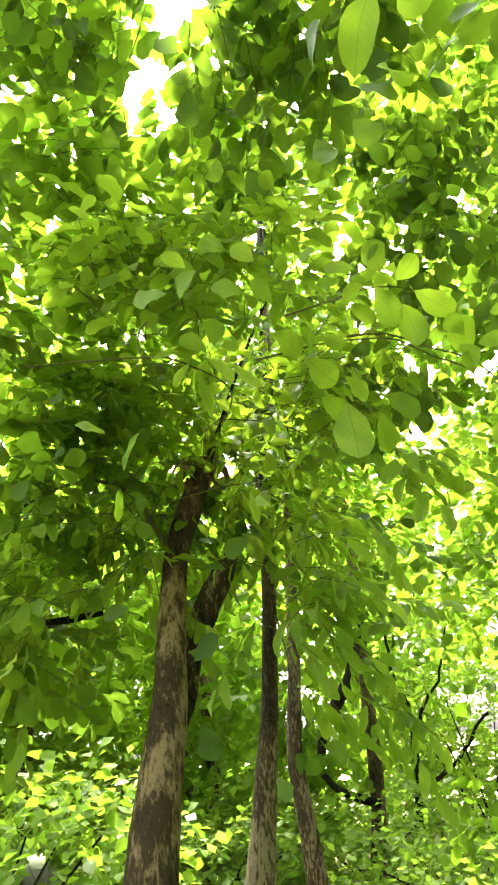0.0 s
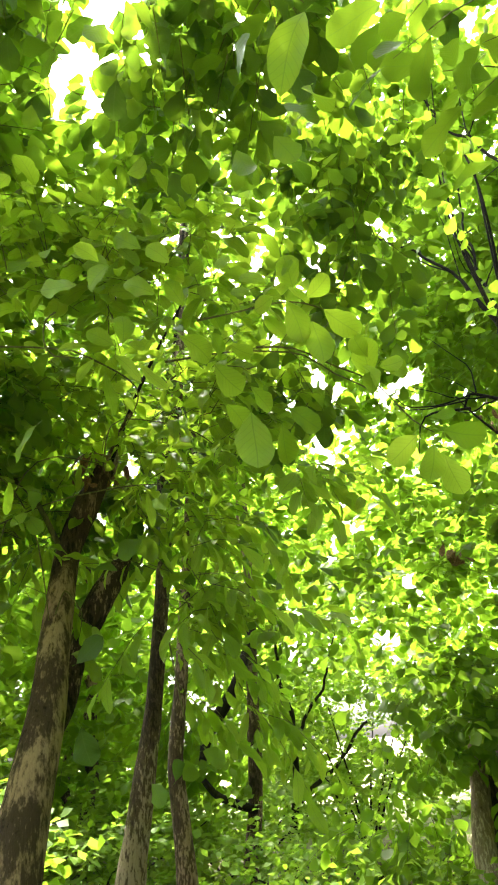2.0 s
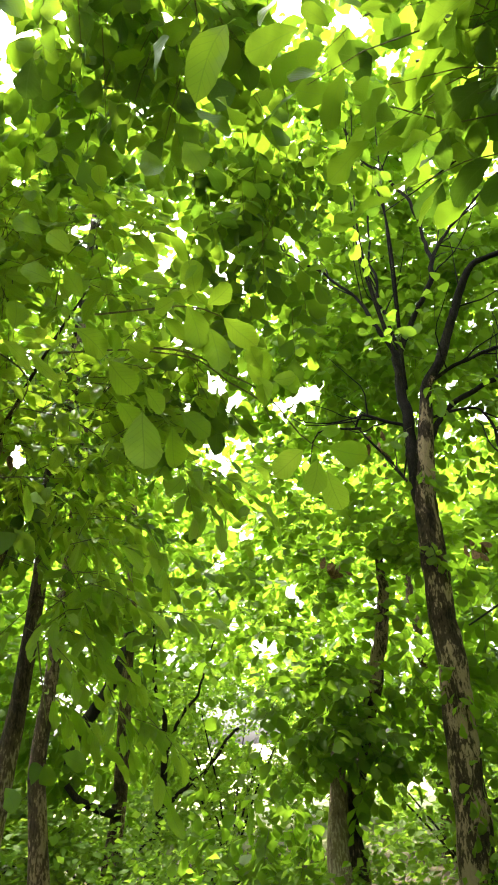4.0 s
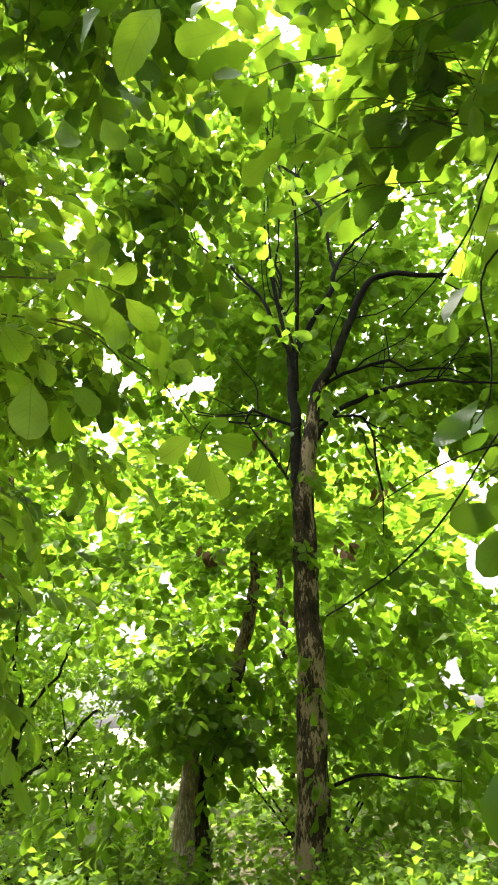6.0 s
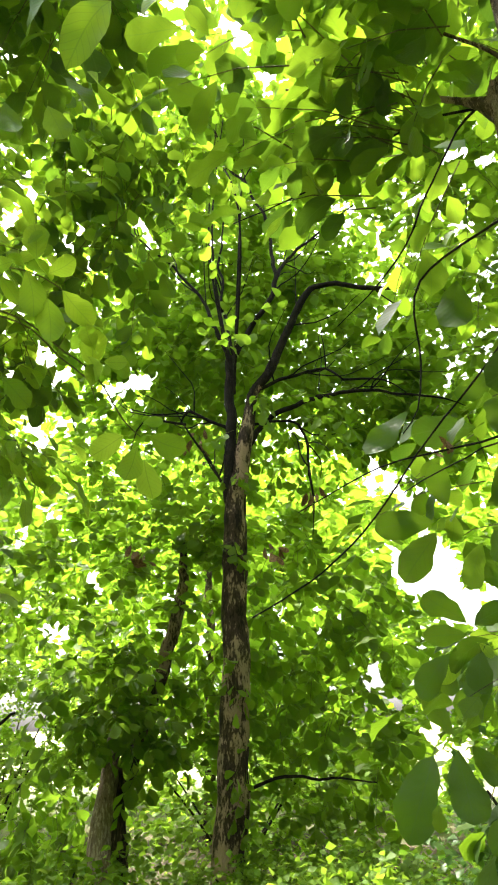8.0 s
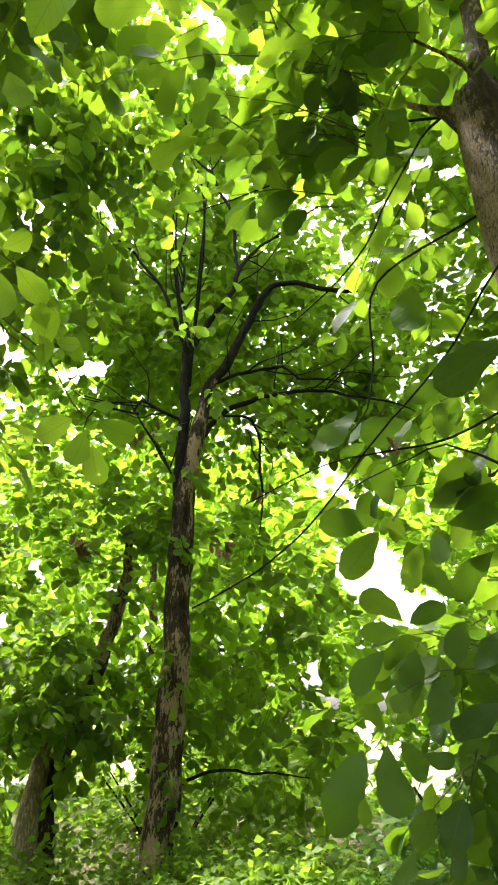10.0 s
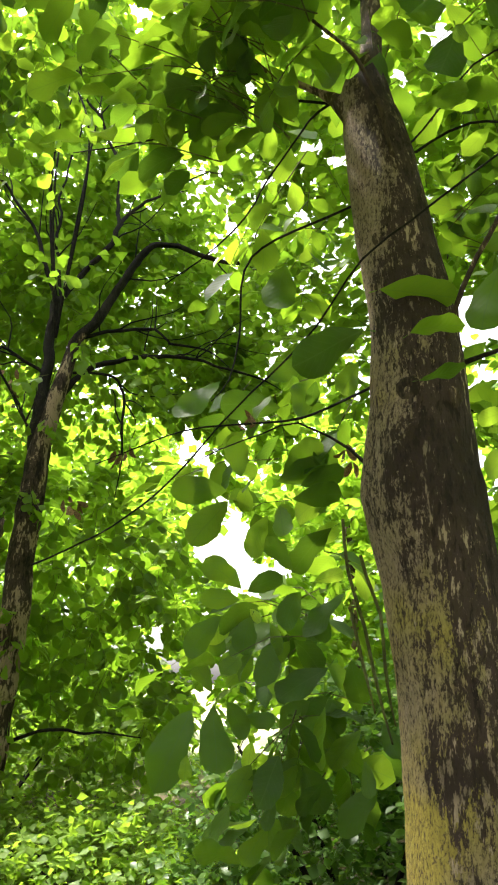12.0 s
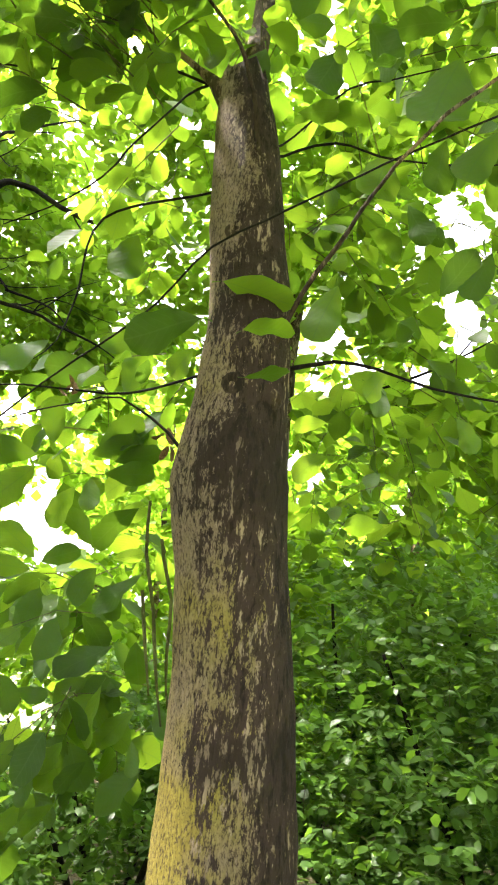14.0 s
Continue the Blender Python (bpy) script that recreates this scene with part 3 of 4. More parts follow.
            [(1.97, 0.55, 2.32), (2.14, 0.98, 2.34), (2.01, 1.17, 2.31), (1.86, 1.35, 2.27), (1.69, 1.63, 2.14)]):
    bough(near_trunk, pts, [0.005, 0.005, 0.004, 0.003, 0.002], BARK_DARK_SHADED, 6, "twig")
bough(near_trunk, [(2.15, 0.83, 1.92), (2.19, 0.83, 1.74), (2.23, 0.81, 1.55), (2.25, 0.78, 1.37), (2.27, 0.73, 1.19)], [0.006] * 4 + [0.003], TWIG, 6, "shoot", kink=0.015)
bough(near_trunk, [(2.25, 0.81, 1.81), (2.29, 0.78, 1.60), (2.31, 0.77, 1.37), (2.32, 0.74, 1.24)], [0.006] * 3 + [0.003], TWIG, 6, "shoot", kink=0.015)
bough(near_trunk, [(2.16, 0.82, 1.61), (2.18, 0.80, 1.45), (2.20, 0.76, 1.28)], [0.006] * 2 + [0.003], TWIG, 6, "shoot", kink=0.015)
c = Crown(near_tree, (2.1, 0.4, 3.0))
c.blob(spot(59, 22, 2.9), (0.35, 0.35, 0.5), 12, 0.18, per=5)
c.blob(spot(60, 4, 3.0), (0.3, 0.3, 0.4), 18, 0.19, per=5)
c.blob(spot(60, -5, 3.0), (0.45, 0.45, 0.25), 16, 0.19, per=5)
c.blob(spot(58, 40, 3.4), (0.6, 0.6, 0.5), 12, 0.18, per=5)
c.blob(spot(56, 53, 3.3), (0.7, 0.7, 0.35), 40, 0.19, per=5)
c.blob(spot(60, 55, 2.7), (0.5, 0.5, 0.2), 24, 0.2, per=5)
c.blob(spot(57, 49, 2.7), (0.45, 0.45, 0.3), 32, 0.2, per=5)
c.blob(spot(80, 55, 3.3), (0.8, 0.8, 0.4), 46, 0.19, per=5)
c.blob(spot(83, 40, 3.3), (0.6, 0.7, 0.5), 30, 0.18, per=5)
c.blob(spot(84, 26, 3.5), (0.6, 0.7, 0.5), 30, 0.18, per=5)
c.blob(spot(82, 16, 3.9), (0.7, 0.7, 0.5), 30, 0.17, per=5)
c.blob(spot(95, 40, 3.3), (0.6, 0.6, 1.0), 40, 0.18, per=5)
c.blob((3.0, 0.2, 6.4), (1.9, 1.8, 0.9), 300, 0.17, per=6)
c.blob((2.6, 2.2, 8.8), (2.4, 2.2, 0.9), 130, 0.2, per=6)
# Unseen crown over the camera, added as a roof to shade what is near.
c.blob((1.0, -1.3, 6.6), (1.9, 1.6, 0.8), 160, 0.2, per=6)
c.blob((3.4, 2.3, 6.9), (1.3, 1.2, 0.6), 170, 0.18, per=6)
# Second unseen roof of leaves, added for shade.
c.blob((2.9, -1.4, 5.6), (1.6, 1.4, 0.9), 170, 0.19, per=6)
c.grow(LEAF, OBOVATE, 225, PLAIN)

for x, y, z, nx, ny, size in ((1.786, 0.442, 1.858, -1, -0.05, 0.02), (1.807, 0.425, 2.189, -0.98, -0.18, 0.03), (1.894, 0.309, 2.167, -0.37, -0.93, 0.024), (1.807, 0.488, 2.755, -1, -0.02, 0.018),
                              (1.840, 0.424, 3.083, -0.72, -0.69, 0.024), (1.843, 0.272, 1.058, -0.76, -0.65, 0.02)):
    knot(near_trunk, x, y, z, nx, ny, size * 0.8, BARK)

# ---- the forked tree in the middle ----
forked = thing("tree", foot(4.0, 5.46), "tall forked tree with dark flaking bark and bright backlit leaves", "tree", "broad-leaved trees")
part("trunk", tube([foot(3.97, 5.47), (4.0, 5.46, 0.2), (4.03, 5.44, 0.9), (4.06, 5.42, 1.76), (4.07, 5.41, 2.9), (4.09, 5.4, 3.6), (4.16, 5.34, 4.25), (4.25, 5.27, 4.87), (4.34, 5.2, 5.1)],
                   [0.2, 0.165, 0.15, 0.14, 0.13, 0.12, 0.092, 0.068, 0.052], 20, 0.06, 0.05, seed=11, kink=0.03), BARK_FORK, forked)
for pts, rad in [
    ([(4.06, 5.41, 3.3), (4.04, 5.43, 3.75), (4.03, 5.43, 4.16), (4.04, 5.43, 4.88), (4.06, 5.41, 5.55)], [0.07, 0.09, 0.085, 0.075, 0.07]),
    ([(4.06, 5.41, 5.45), (4.22, 5.3, 5.81), (4.46, 5.11, 6.29), (4.56, 5.02, 6.67), (4.73, 4.87, 7.05), (5.01, 4.6, 7.38)], [0.06, 0.058, 0.052, 0.042, 0.032, 0.018]),
    ([(4.55, 5.03, 6.63), (4.51, 5.07, 7.27), (4.3, 5.24, 8.23), (4.07, 5.41, 8.62), (3.94, 5.5, 9.17)], [0.038, 0.034, 0.03, 0.025, 0.015]),
    ([(4.3, 5.22, 5.0), (4.44, 5.13, 5.35), (4.62, 4.97, 5.81), (4.77, 4.83, 6.24), (4.97, 4.65, 6.48), (5.38, 4.2, 6.34), (5.57, 3.96, 6.31), (5.7, 3.8, 6.4)],
     [0.078, 0.075, 0.066, 0.062, 0.052, 0.046, 0.036, 0.02]),
    ([(4.18, 5.3, 4.25), (4.29, 5.24, 4.5), (4.4, 5.16, 4.65), (4.63, 4.96, 4.85), (4.93, 4.69, 4.93), (5.28, 4.31, 4.95), (5.5, 4.0, 4.8)], [0.05, 0.052, 0.05, 0.046, 0.04, 0.03, 0.02]),
    ([(4.36, 5.17, 5.05), (4.47, 5.1, 5.15), (4.65, 4.95, 5.21), (4.92, 4.69, 5.26), (5.07, 4.54, 5.1)], [0.035, 0.034, 0.03, 0.026, 0.018]),
    ([(4.2, 5.3, 4.6), (4.29, 5.24, 4.61), (4.6, 4.99, 4.58), (4.73, 4.88, 4.32), (4.74, 4.87, 3.91)], [0.026, 0.025, 0.024, 0.026, 0.018]),
    ([(4.06, 5.41, 5.45), (3.91, 5.52, 5.9), (3.82, 5.57, 6.28), (3.61, 5.71, 6.62), (2.91, 6.07, 7.36)], [0.05, 0.045, 0.034, 0.028, 0.018]),
    ([(4.08, 5.4, 5.6), (4.12, 5.6, 6.2), (4.1, 5.69, 7.0), (4.14, 5.65, 7.77)], [0.035, 0.03, 0.025, 0.016]),
    ([(4.03, 5.43, 4.5), (3.8, 5.6, 4.66), (3.68, 5.67, 4.75), (3.6, 5.72, 4.6)], [0.032, 0.03, 0.026, 0.018]),
    ([(4.03, 5.43, 3.75), (3.93, 5.5, 3.95), (3.86, 5.56, 4.15)], [0.024, 0.02, 0.014]),
    ([(4.04, 5.4, 0.75), (4.24, 5.15, 0.92), (4.64, 4.81, 0.93), (5.0, 4.5, 0.9)], [0.03, 0.025, 0.018, 0.01]),
]:
    limb = bough(forked, pts, [r * 0.78 if r > 0.06 else r * 0.66 for r in rad], BARK_DARK_SHADED, 8, kink=0.06)
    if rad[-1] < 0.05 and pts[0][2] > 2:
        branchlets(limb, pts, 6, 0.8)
c = Crown(forked, (4.1, 5.4, 5.0))
c.blob((5.3, 7.2, 7.8), (2.3, 1.9, 1.6), 983, 0.19)
c.blob((5.1, 6.6, 5.8), (2.0, 1.7, 1.0), 241, 0.19)
c.blob((6.9, 5.2, 6.0), (1.4, 1.4, 1.7), 440, 0.19)
c.blob((5.3, 6.6, 2.7), (1.3, 0.9, 1.7), 85, 0.21)
c.blob((5.7, 5.5, 2.4), (0.9, 0.9, 1.9), 70, 0.21)
c.blob((5.1, 5.4, 0.8), (1.2, 1.0, 0.9), 55, 0.16)
c.blob((3.4, 7.2, 6.3), (1.4, 1.0, 1.3), 219, 0.19)
c.blob((4.1, 5.2, 8.4), (1.7, 1.5, 0.9), 22, 0.18, limbs=4)
c.blob((4.3, 5.1, 4.6), (1.2, 1.0, 1.2), 26, 0.18)
for z in (0.5, 1.0, 1.9, 3.1, 3.9):
    c.blob((4.0, 5.25, z), (0.12, 0.1, 0.2), 4, 0.14, per=5, spread=0.25)
c.blob((6.4, 6.0, 8.3), (1.3, 1.2, 1.4), 187, 0.19)
c.blob((4.6, 6.0, 9.9), (2.4, 2.3, 0.9), 760, 0.17)
c.grow(LEAF_FAR, BROAD, 300, PLAIN)

# ---- the broken tree and its shoots ----
broken = thing("tree", foot(-0.56, 3.5), "leaning broken-topped tree with peeling grey-brown bark and leafy shoots", "tree", "broad-leaved trees")
broken_trunk = part("trunk", tube([foot(-0.62, 3.5), (-0.52, 3.66, 0.93), (-0.48, 3.72, 1.32), (-0.43, 3.83, 1.72), (-0.42, 3.98, 2.2), (-0.39, 4.13, 2.66), (-0.28, 4.2, 3.02), (-0.17, 4.25, 3.3)],
                   [0.18, 0.135, 0.118, 0.10, 0.088, 0.082, 0.085, 0.06], 24, 0.045, 0.06, ragged=0.2, seed=21), BARK_STUMP, broken)
bough(broken, [(-0.45, 3.9, 1.45), (-0.36, 4.1, 1.7), (-0.33, 4.19, 1.96), (-0.23, 4.24, 2.27), (-0.1, 4.3, 2.53), (0.0, 4.36, 2.75)], [0.03, 0.05, 0.065, 0.085, 0.08, 0.03], BARK_BROWN, 14, rough=0.12)
for pts in ([(-0.15, 4.25, 3.26), (-0.11, 4.26, 3.38), (-0.12, 4.27, 3.5)], [(-0.2, 4.25, 3.24), (-0.23, 4.24, 3.36), (-0.26, 4.24, 3.42)]):
    bough(broken_trunk, pts, [0.045, 0.025, 0.004], BARK_PALE, 6, "splinter")
bough(broken, [(-0.18, 4.25, 3.2), (0.0, 4.1, 3.7), (0.2, 3.9, 4.1), (0.35, 3.5, 4.2)], [0.016, 0.013, 0.01, 0.006], BARK_DARK_SHADED, 6)
bough(broken, [(-0.4, 4.1, 2.6), (-0.7, 4.1, 3.1), (-1.1, 4.1, 3.2), (-1.6, 4.0, 2.9)], [0.02, 0.016, 0.012, 0.006], TWIG, 6)
for pts in ([(-0.85, 2.34, 3.03), (-0.6, 2.42, 3.09), (-0.33, 2.47, 3.12), (-0.17, 2.49, 3.09), (0.05, 3.2, 3.3), (-0.12, 4.2, 3.45)],
            [(-0.33, 2.47, 3.32), (-0.37, 2.46, 3.26), (-0.37, 2.46, 3.15), (-0.32, 2.47, 3.08), (-0.17, 2.49, 3.09)],
            [(-0.83, 3.6, 3.02), (-0.67, 3.63, 2.89), (-0.54, 3.65, 2.65), (-0.48, 3.72, 2.39), (-0.45, 3.95, 2.1)],
            [(-0.2, 4.2, 3.2), (-0.11, 3.59, 3.3), (0.13, 3.59, 3.33), (0.41, 3.57, 3.24), (0.63, 3.54, 3.03)],
            [(-0.78, 3.5, 2.6), (-0.43, 3.57, 2.79), (-0.02, 3.59, 2.89), (0.3, 3.7, 2.95)],
            [(-0.42, 3.85, 2.2), (-0.37, 3.72, 2.29), (-0.34, 3.73, 2.3), (-0.26, 3.73, 2.18), (-0.27, 3.73, 2.05)],
            [(0.2, 3.6, 2.1), (0.23, 3.49, 1.88), (0.26, 3.48, 1.72), (0.29, 3.48, 1.56)],
            [(-0.2, 4.2, 3.3), (-0.47, 3.76, 3.16), (-0.63, 3.74, 3.04), (-0.71, 3.72, 2.75), (-0.75, 3.7, 2.4)]):
    bough(broken_trunk, pts, [0.0045] * (len(pts) - 1) + [0.002], TWIG, 5, "shoot")
bough(broken, [(-0.2, 4.3, 3.3), (-0.03, 3.89, 3.49), (0.11, 3.89, 3.66), (0.25, 3.89, 3.79), (0.35, 3.88, 3.87)], [0.013, 0.011, 0.009, 0.008, 0.004], BARK, 6)
c = Crown(broken, (-0.3, 4.2, 3.0))
c.blob((-0.05, 2.9, 3.85), (0.75, 0.45, 0.3), 85, 0.18, per=5)
c.blob((0.35, 3.9, 3.6), (0.6, 0.5, 0.5), 75, 0.18, per=5)
c.blob((0.55, 3.4, 3.3), (0.3, 0.3, 0.4), 28, 0.18, per=5)
c.blob((0.85, 3.2, 2.75), (0.25, 0.3, 0.3), 10, 0.16)
c.blob((-1.2, 4.0, 2.6), (0.7, 0.5, 0.6), 80, 0.17, droop=0.7)
c.blob((-1.0, 4.2, 4.0), (0.8, 0.6, 0.6), 90, 0.17)
c.blob((-0.4, 4.0, 3.55), (0.55, 0.3, 0.35), 45, 0.17)
c.grow(LEAF_YOUNG_LIT, LONG, 170)
c = Crown(broken, (-0.2, 4.2, 2.6))
c.blob((0.4, 4.0, 2.3), (0.45, 0.4, 0.5), 30, 0.21, droop=0.7, flat=0.8)
c.blob((0.3, 4.3, 3.0), (0.45, 0.4, 0.6), 46, 0.2, droop=0.8)
c.blob((0.6, 4.0, 1.85), (0.3, 0.3, 0.3), 9, 0.2, droop=0.9)
c.blob((-0.55, 4.2, 2.9), (0.35, 0.3, 0.4), 30, 0.2, droop=0.9)
c.grow(LEAF_YOUNG_LIT, NARROW, 120)

# ---- further trunks ----
slender = thing("tree", foot(-0.05, 5.7), "slender straight tree with pale grey bark", "tree", "broad-leaved trees")
part("trunk", tube([foot(-0.1, 5.7), (0.0, 5.7, 0.55), (0.09, 5.7, 1.16), (0.18, 5.7, 1.77), (0.24, 5.69, 2.44), (0.28, 5.69, 3.03), (0.31, 5.69, 3.74), (0.43, 5.68, 4.64), (0.49, 5.68, 5.6), (0.55, 5.67, 6.84), (0.68, 5.66, 8.19)],
                   [0.14, 0.115, 0.092, 0.07, 0.065, 0.065, 0.085, 0.06, 0.05, 0.04, 0.02], 18, 0.06, 0.06, seed=31), BARK_TWO, slender)
c = Crown(slender, (0.4, 5.7, 5.0))
c.blob(spot(2, 44, 5.6), (1.5, 0.8, 0.8), 152, 0.18)
c.blob(spot(3, 55, 4.3), (1.3, 0.7, 0.5), 108, 0.18)
c.blob((0.5, 5.7, 8.0), (1.8, 1.8, 1.0), 108, 0.2, limbs=2)
c.blob((0.6, 5.5, 4.6), (1.2, 0.7, 0.8), 126, 0.18)
c.blob((0.9, 5.8, 2.8), (0.8, 0.6, 0.8), 20, 0.18)
# Extra dark leaves behind the broken top, standing in for deep shade.
c.blob((-0.35, 5.1, 3.5), (0.8, 0.4, 1.0), 98, 0.18)
c.grow(LEAF, BROAD, 300, PLAIN)

second = thing("tree", foot(0.52, 7.0), "thin leaning tree with rough grey-brown bark", "tree", "broad-leaved trees")
part("trunk", tube([foot(0.55, 7.0), (0.51, 6.98, 0.3), (0.45, 6.99, 0.97), (0.42, 6.99, 1.4), (0.49, 6.98, 2.1), (0.6, 7.0, 3.5), (0.7, 7.0, 5.0)], [0.12, 0.1, 0.085, 0.075, 0.07, 0.06, 0.04], 14, 0.08, 0.07, seed=41), BARK, second)
c = Crown(second, (0.5, 7, 3.5))
c.blob((0.6, 7.2, 4.9), (1.5, 1.0, 1.4), 312, 0.19, limbs=2)
c.blob((0.2, 7.8, 7.4), (2.4, 1.2, 1.9), 408, 0.21)
c.blob((-2.2, 7.2, 6.0), (1.6, 1.2, 2.2), 228, 0.2)
c.grow(LEAF_FAR, PLAIN, 300, SMALL)

third = thing("tree", foot(1.45, 9.9), "thin dark tree with a side limb and sunlit leaves", "tree", "broad-leaved trees")
part("trunk", tube([foot(1.42, 9.9), (1.5, 9.89, -0.2), (1.64, 9.86, 0.81), (1.68, 9.86, 1.86), (1.71, 9.85, 2.63), (1.76, 9.84, 3.88), (1.71, 9.85, 4.8), (1.8, 9.9, 7.0)], [0.13, 0.11, 0.10, 0.09, 0.085, 0.08, 0.1, 0.04], 14, 0.1, 0.07, seed=51), BARK, third)
bough(third, [(0.9, 9.5, 1.3), (1.04, 9.64, 1.68), (1.42, 9.6, 2.23), (1.72, 9.75, 2.98)], [0.05, 0.085, 0.085, 0.06], BARK_DARK_SHADED)
bough(third, [(1.63, 9.8, 0.65), (1.12, 9.64, 0.86), (0.92, 9.66, 1.07)], [0.06, 0.05, 0.04], BARK_DARK_SHADED)
bough(third, [(1.75, 9.78, 3.7), (1.74, 9.76, 4.1), (1.71, 9.75, 4.45), (1.67, 9.76, 4.9)], [0.07, 0.085, 0.07, 0.02], BARK_PALE, 8, "splinter", rough=0.2)
bough(third, [(1.74, 9.76, 4.2), (1.66, 9.74, 4.6), (1.58, 9.75, 4.75)], [0.04, 0.025, 0.008], BARK_PALE, 6, "splinter", rough=0.2)
c = Crown(third, (1.7, 9.9, 4))
c.blob((1.8, 10.8, 5.8), (2.0, 1.0, 2.0), 300, 0.22)
c.blob((0.9, 10.2, 1.8), (1.5, 0.8, 1.6), 170, 0.2)
c.grow(LEAF_FAR, PLAIN, 300, SMALL)

fork2 = thing("tree", foot(2.55, 12.0), "small distant tree with dark spreading limbs", "tree", "broad-leaved trees")
part("trunk", tube([foot(2.5, 12.05), (2.55, 12.03, -0.1), (2.67, 12.01, 0.77), (2.74, 11.99, 1.71), (2.61, 12.02, 2.36), (2.5, 12.0, 3.5)], [0.11, 0.08, 0.065, 0.05, 0.035, 0.02], 10, 0.1, 0.06, kink=0.08), BARK_DARK_SHADED, fork2)
for pts in ([(2.68, 12.0, 0.85), (2.86, 11.96, 1.61), (3.26, 11.86, 2.3), (3.6, 11.8, 3.2)], [(2.7, 12.0, 0.5), (3.4, 11.8, 1.1), (3.9, 11.7, 1.7)]):
    bough(fork2, pts, [0.04, 0.032, 0.024, 0.012][:len(pts)], BARK_DARK_SHADED, kink=0.1)
c = Crown(fork2, (2.7, 12, 2.5))
c.blob((2.8, 12.2, 3.4), (2.0, 1.2, 1.6), 190, 0.2)
c.grow(LEAF_LOW_LIT, PLAIN, 300, SMALL)

twin = thing("tree", foot(3.4, 7.1), "twin-stemmed tree wrapped in dark climbing leaves", "tree", "broad-leaved trees")
part("trunk", tube([foot(3.22, 6.62), (3.3, 6.62, 0.0), (3.29, 6.68, 0.32), (3.32, 6.7, 0.61), (3.4, 6.75, 1.0), (3.5, 6.9, 1.5)], [0.17, 0.125, 0.115, 0.105, 0.09, 0.05], 14, 0.08, 0.06, seed=61), BARK_PALE, twin)
part("trunk", tube([foot(3.45, 6.68), (3.47, 6.68, 0.0), (3.48, 6.72, 0.4), (3.52, 6.76, 0.8), (3.7, 6.7, 1.33), (3.88, 6.58, 1.9), (3.97, 6.5, 2.4), (4.02, 6.45, 2.75), (4.2, 6.6, 3.6)], [0.14, 0.11, 0.10, 0.095, 0.085, 0.08, 0.075, 0.07, 0.04], 14, 0.08, 0.06, seed=62, kink=0.05), BARK_BROWN, twin)
c = Crown(twin, (3.6, 7.0, 2.5))
c.blob((3.2, 6.5, 1.75), (0.8, 0.5, 0.6), 110, 0.17)
c.blob((3.5, 7.2, 3.6), (1.8, 1.2, 1.4), 252, 0.19)
c.blob((2.9, 7.3, 0.5), (0.9, 0.6, 0.7), 54, 0.18)
c.blob((3.6, 6.35, 1.25), (0.35, 0.25, 0.3), 18, 0.19)
c.blob((4.1, 6.2, 3.3), (0.5, 0.3, 0.5), 30, 0.2)
c.blob((4.4, 6.3, 1.5), (0.5, 0.4, 0.9), 36, 0.2)
c.grow(LEAF_FAR, PLAIN, 300, PLAIN)

beyond = thing("tree", foot(6.4, 1.6), "tree behind the shrubs with bright backlit leaves", "tree", "broad-leaved trees")
part("trunk", tube([foot(6.4, 1.6), (6.4, 1.6, 1.5), (6.3, 1.7, 3.5), (6.5, 1.6, 6.5)], [0.2, 0.15, 0.12, 0.06], 14, 0.1, 0.05, seed=91), BARK, beyond)
c = Crown(beyond, (6.4, 1.6, 4.0))
c.blob((6.3, 1.9, 5.6), (2.0, 1.9, 1.9), 620, 0.2, limbs=2)
c.blob((6.4, 0.2, 4.2), (1.6, 1.5, 1.7), 420, 0.2, limbs=2)
c.blob((5.4, 2.6, 7.4), (1.5, 1.5, 1.2), 300, 0.2)
c.blob((5.2, 0.3, 6.6), (1.5, 1.5, 1.0), 300, 0.2)
c.blob((6.2, -0.8, 2.8), (1.5, 1.2, 1.2), 150, 0.2)
c.grow(LEAF_FAR, PLAIN, 300, SMALL)

# ---- overhead boughs from trees beside the clearing ----
side_tree = thing("tree", foot(-3.4, 3.6), "dark-barked tree beside the clearing with spreading leafy boughs", "tree", "broad-leaved trees")
part("trunk", tube([foot(-3.4, 3.6), (-3.35, 3.6, 1.5), (-3.2, 3.7, 3.2), (-3.1, 3.7, 6.5)], [0.24, 0.19, 0.16, 0.1], 16, 0.1, 0.05, seed=71), BARK, side_tree)
bough(side_tree, [(-3.3, 3.65, 1.9), (-2.4, 3.9, 2.0), (-1.71, 4.16, 2.15), (-1.34, 4.29, 2.28), (-0.93, 4.4, 2.36)], [0.06, 0.05, 0.04, 0.032, 0.02], BARK_DARK_SHADED)
bough(side_tree, [(-3.2, 3.7, 3.6), (-1.85, 4.43, 4.08), (-1.38, 4.6, 4.18), (-0.9, 4.72, 4.23)], [0.05, 0.035, 0.03, 0.02], BARK_DARK_SHADED)
c = Crown(side_tree, (-3.2, 3.7, 4.0))
c.blob(spot(-20, 38, 5.0), (1.0, 0.9, 0.9), 150, 0.2, limbs=2)
c.blob(spot(-20, 25, 4.8), (0.8, 0.8, 0.8), 120, 0.18)
c.blob(spot(-20, 52, 5.0), (1.1, 1.0, 0.7), 95, 0.21, limbs=2)
c.blob(spot(-22, 10, 5.0), (0.8, 0.8, 0.9), 110, 0.18)
c.blob((-2.8, 4.0, 6.5), (2.4, 2.2, 1.6), 150, 0.2)
c.grow(LEAF_FAR, BROAD, 300, PLAIN)

over = thing("tree", foot(-1.6, -2.4), "tree behind the clearing with boughs overhead and an unseen crown added for shade", "tree", "broad-leaved trees")
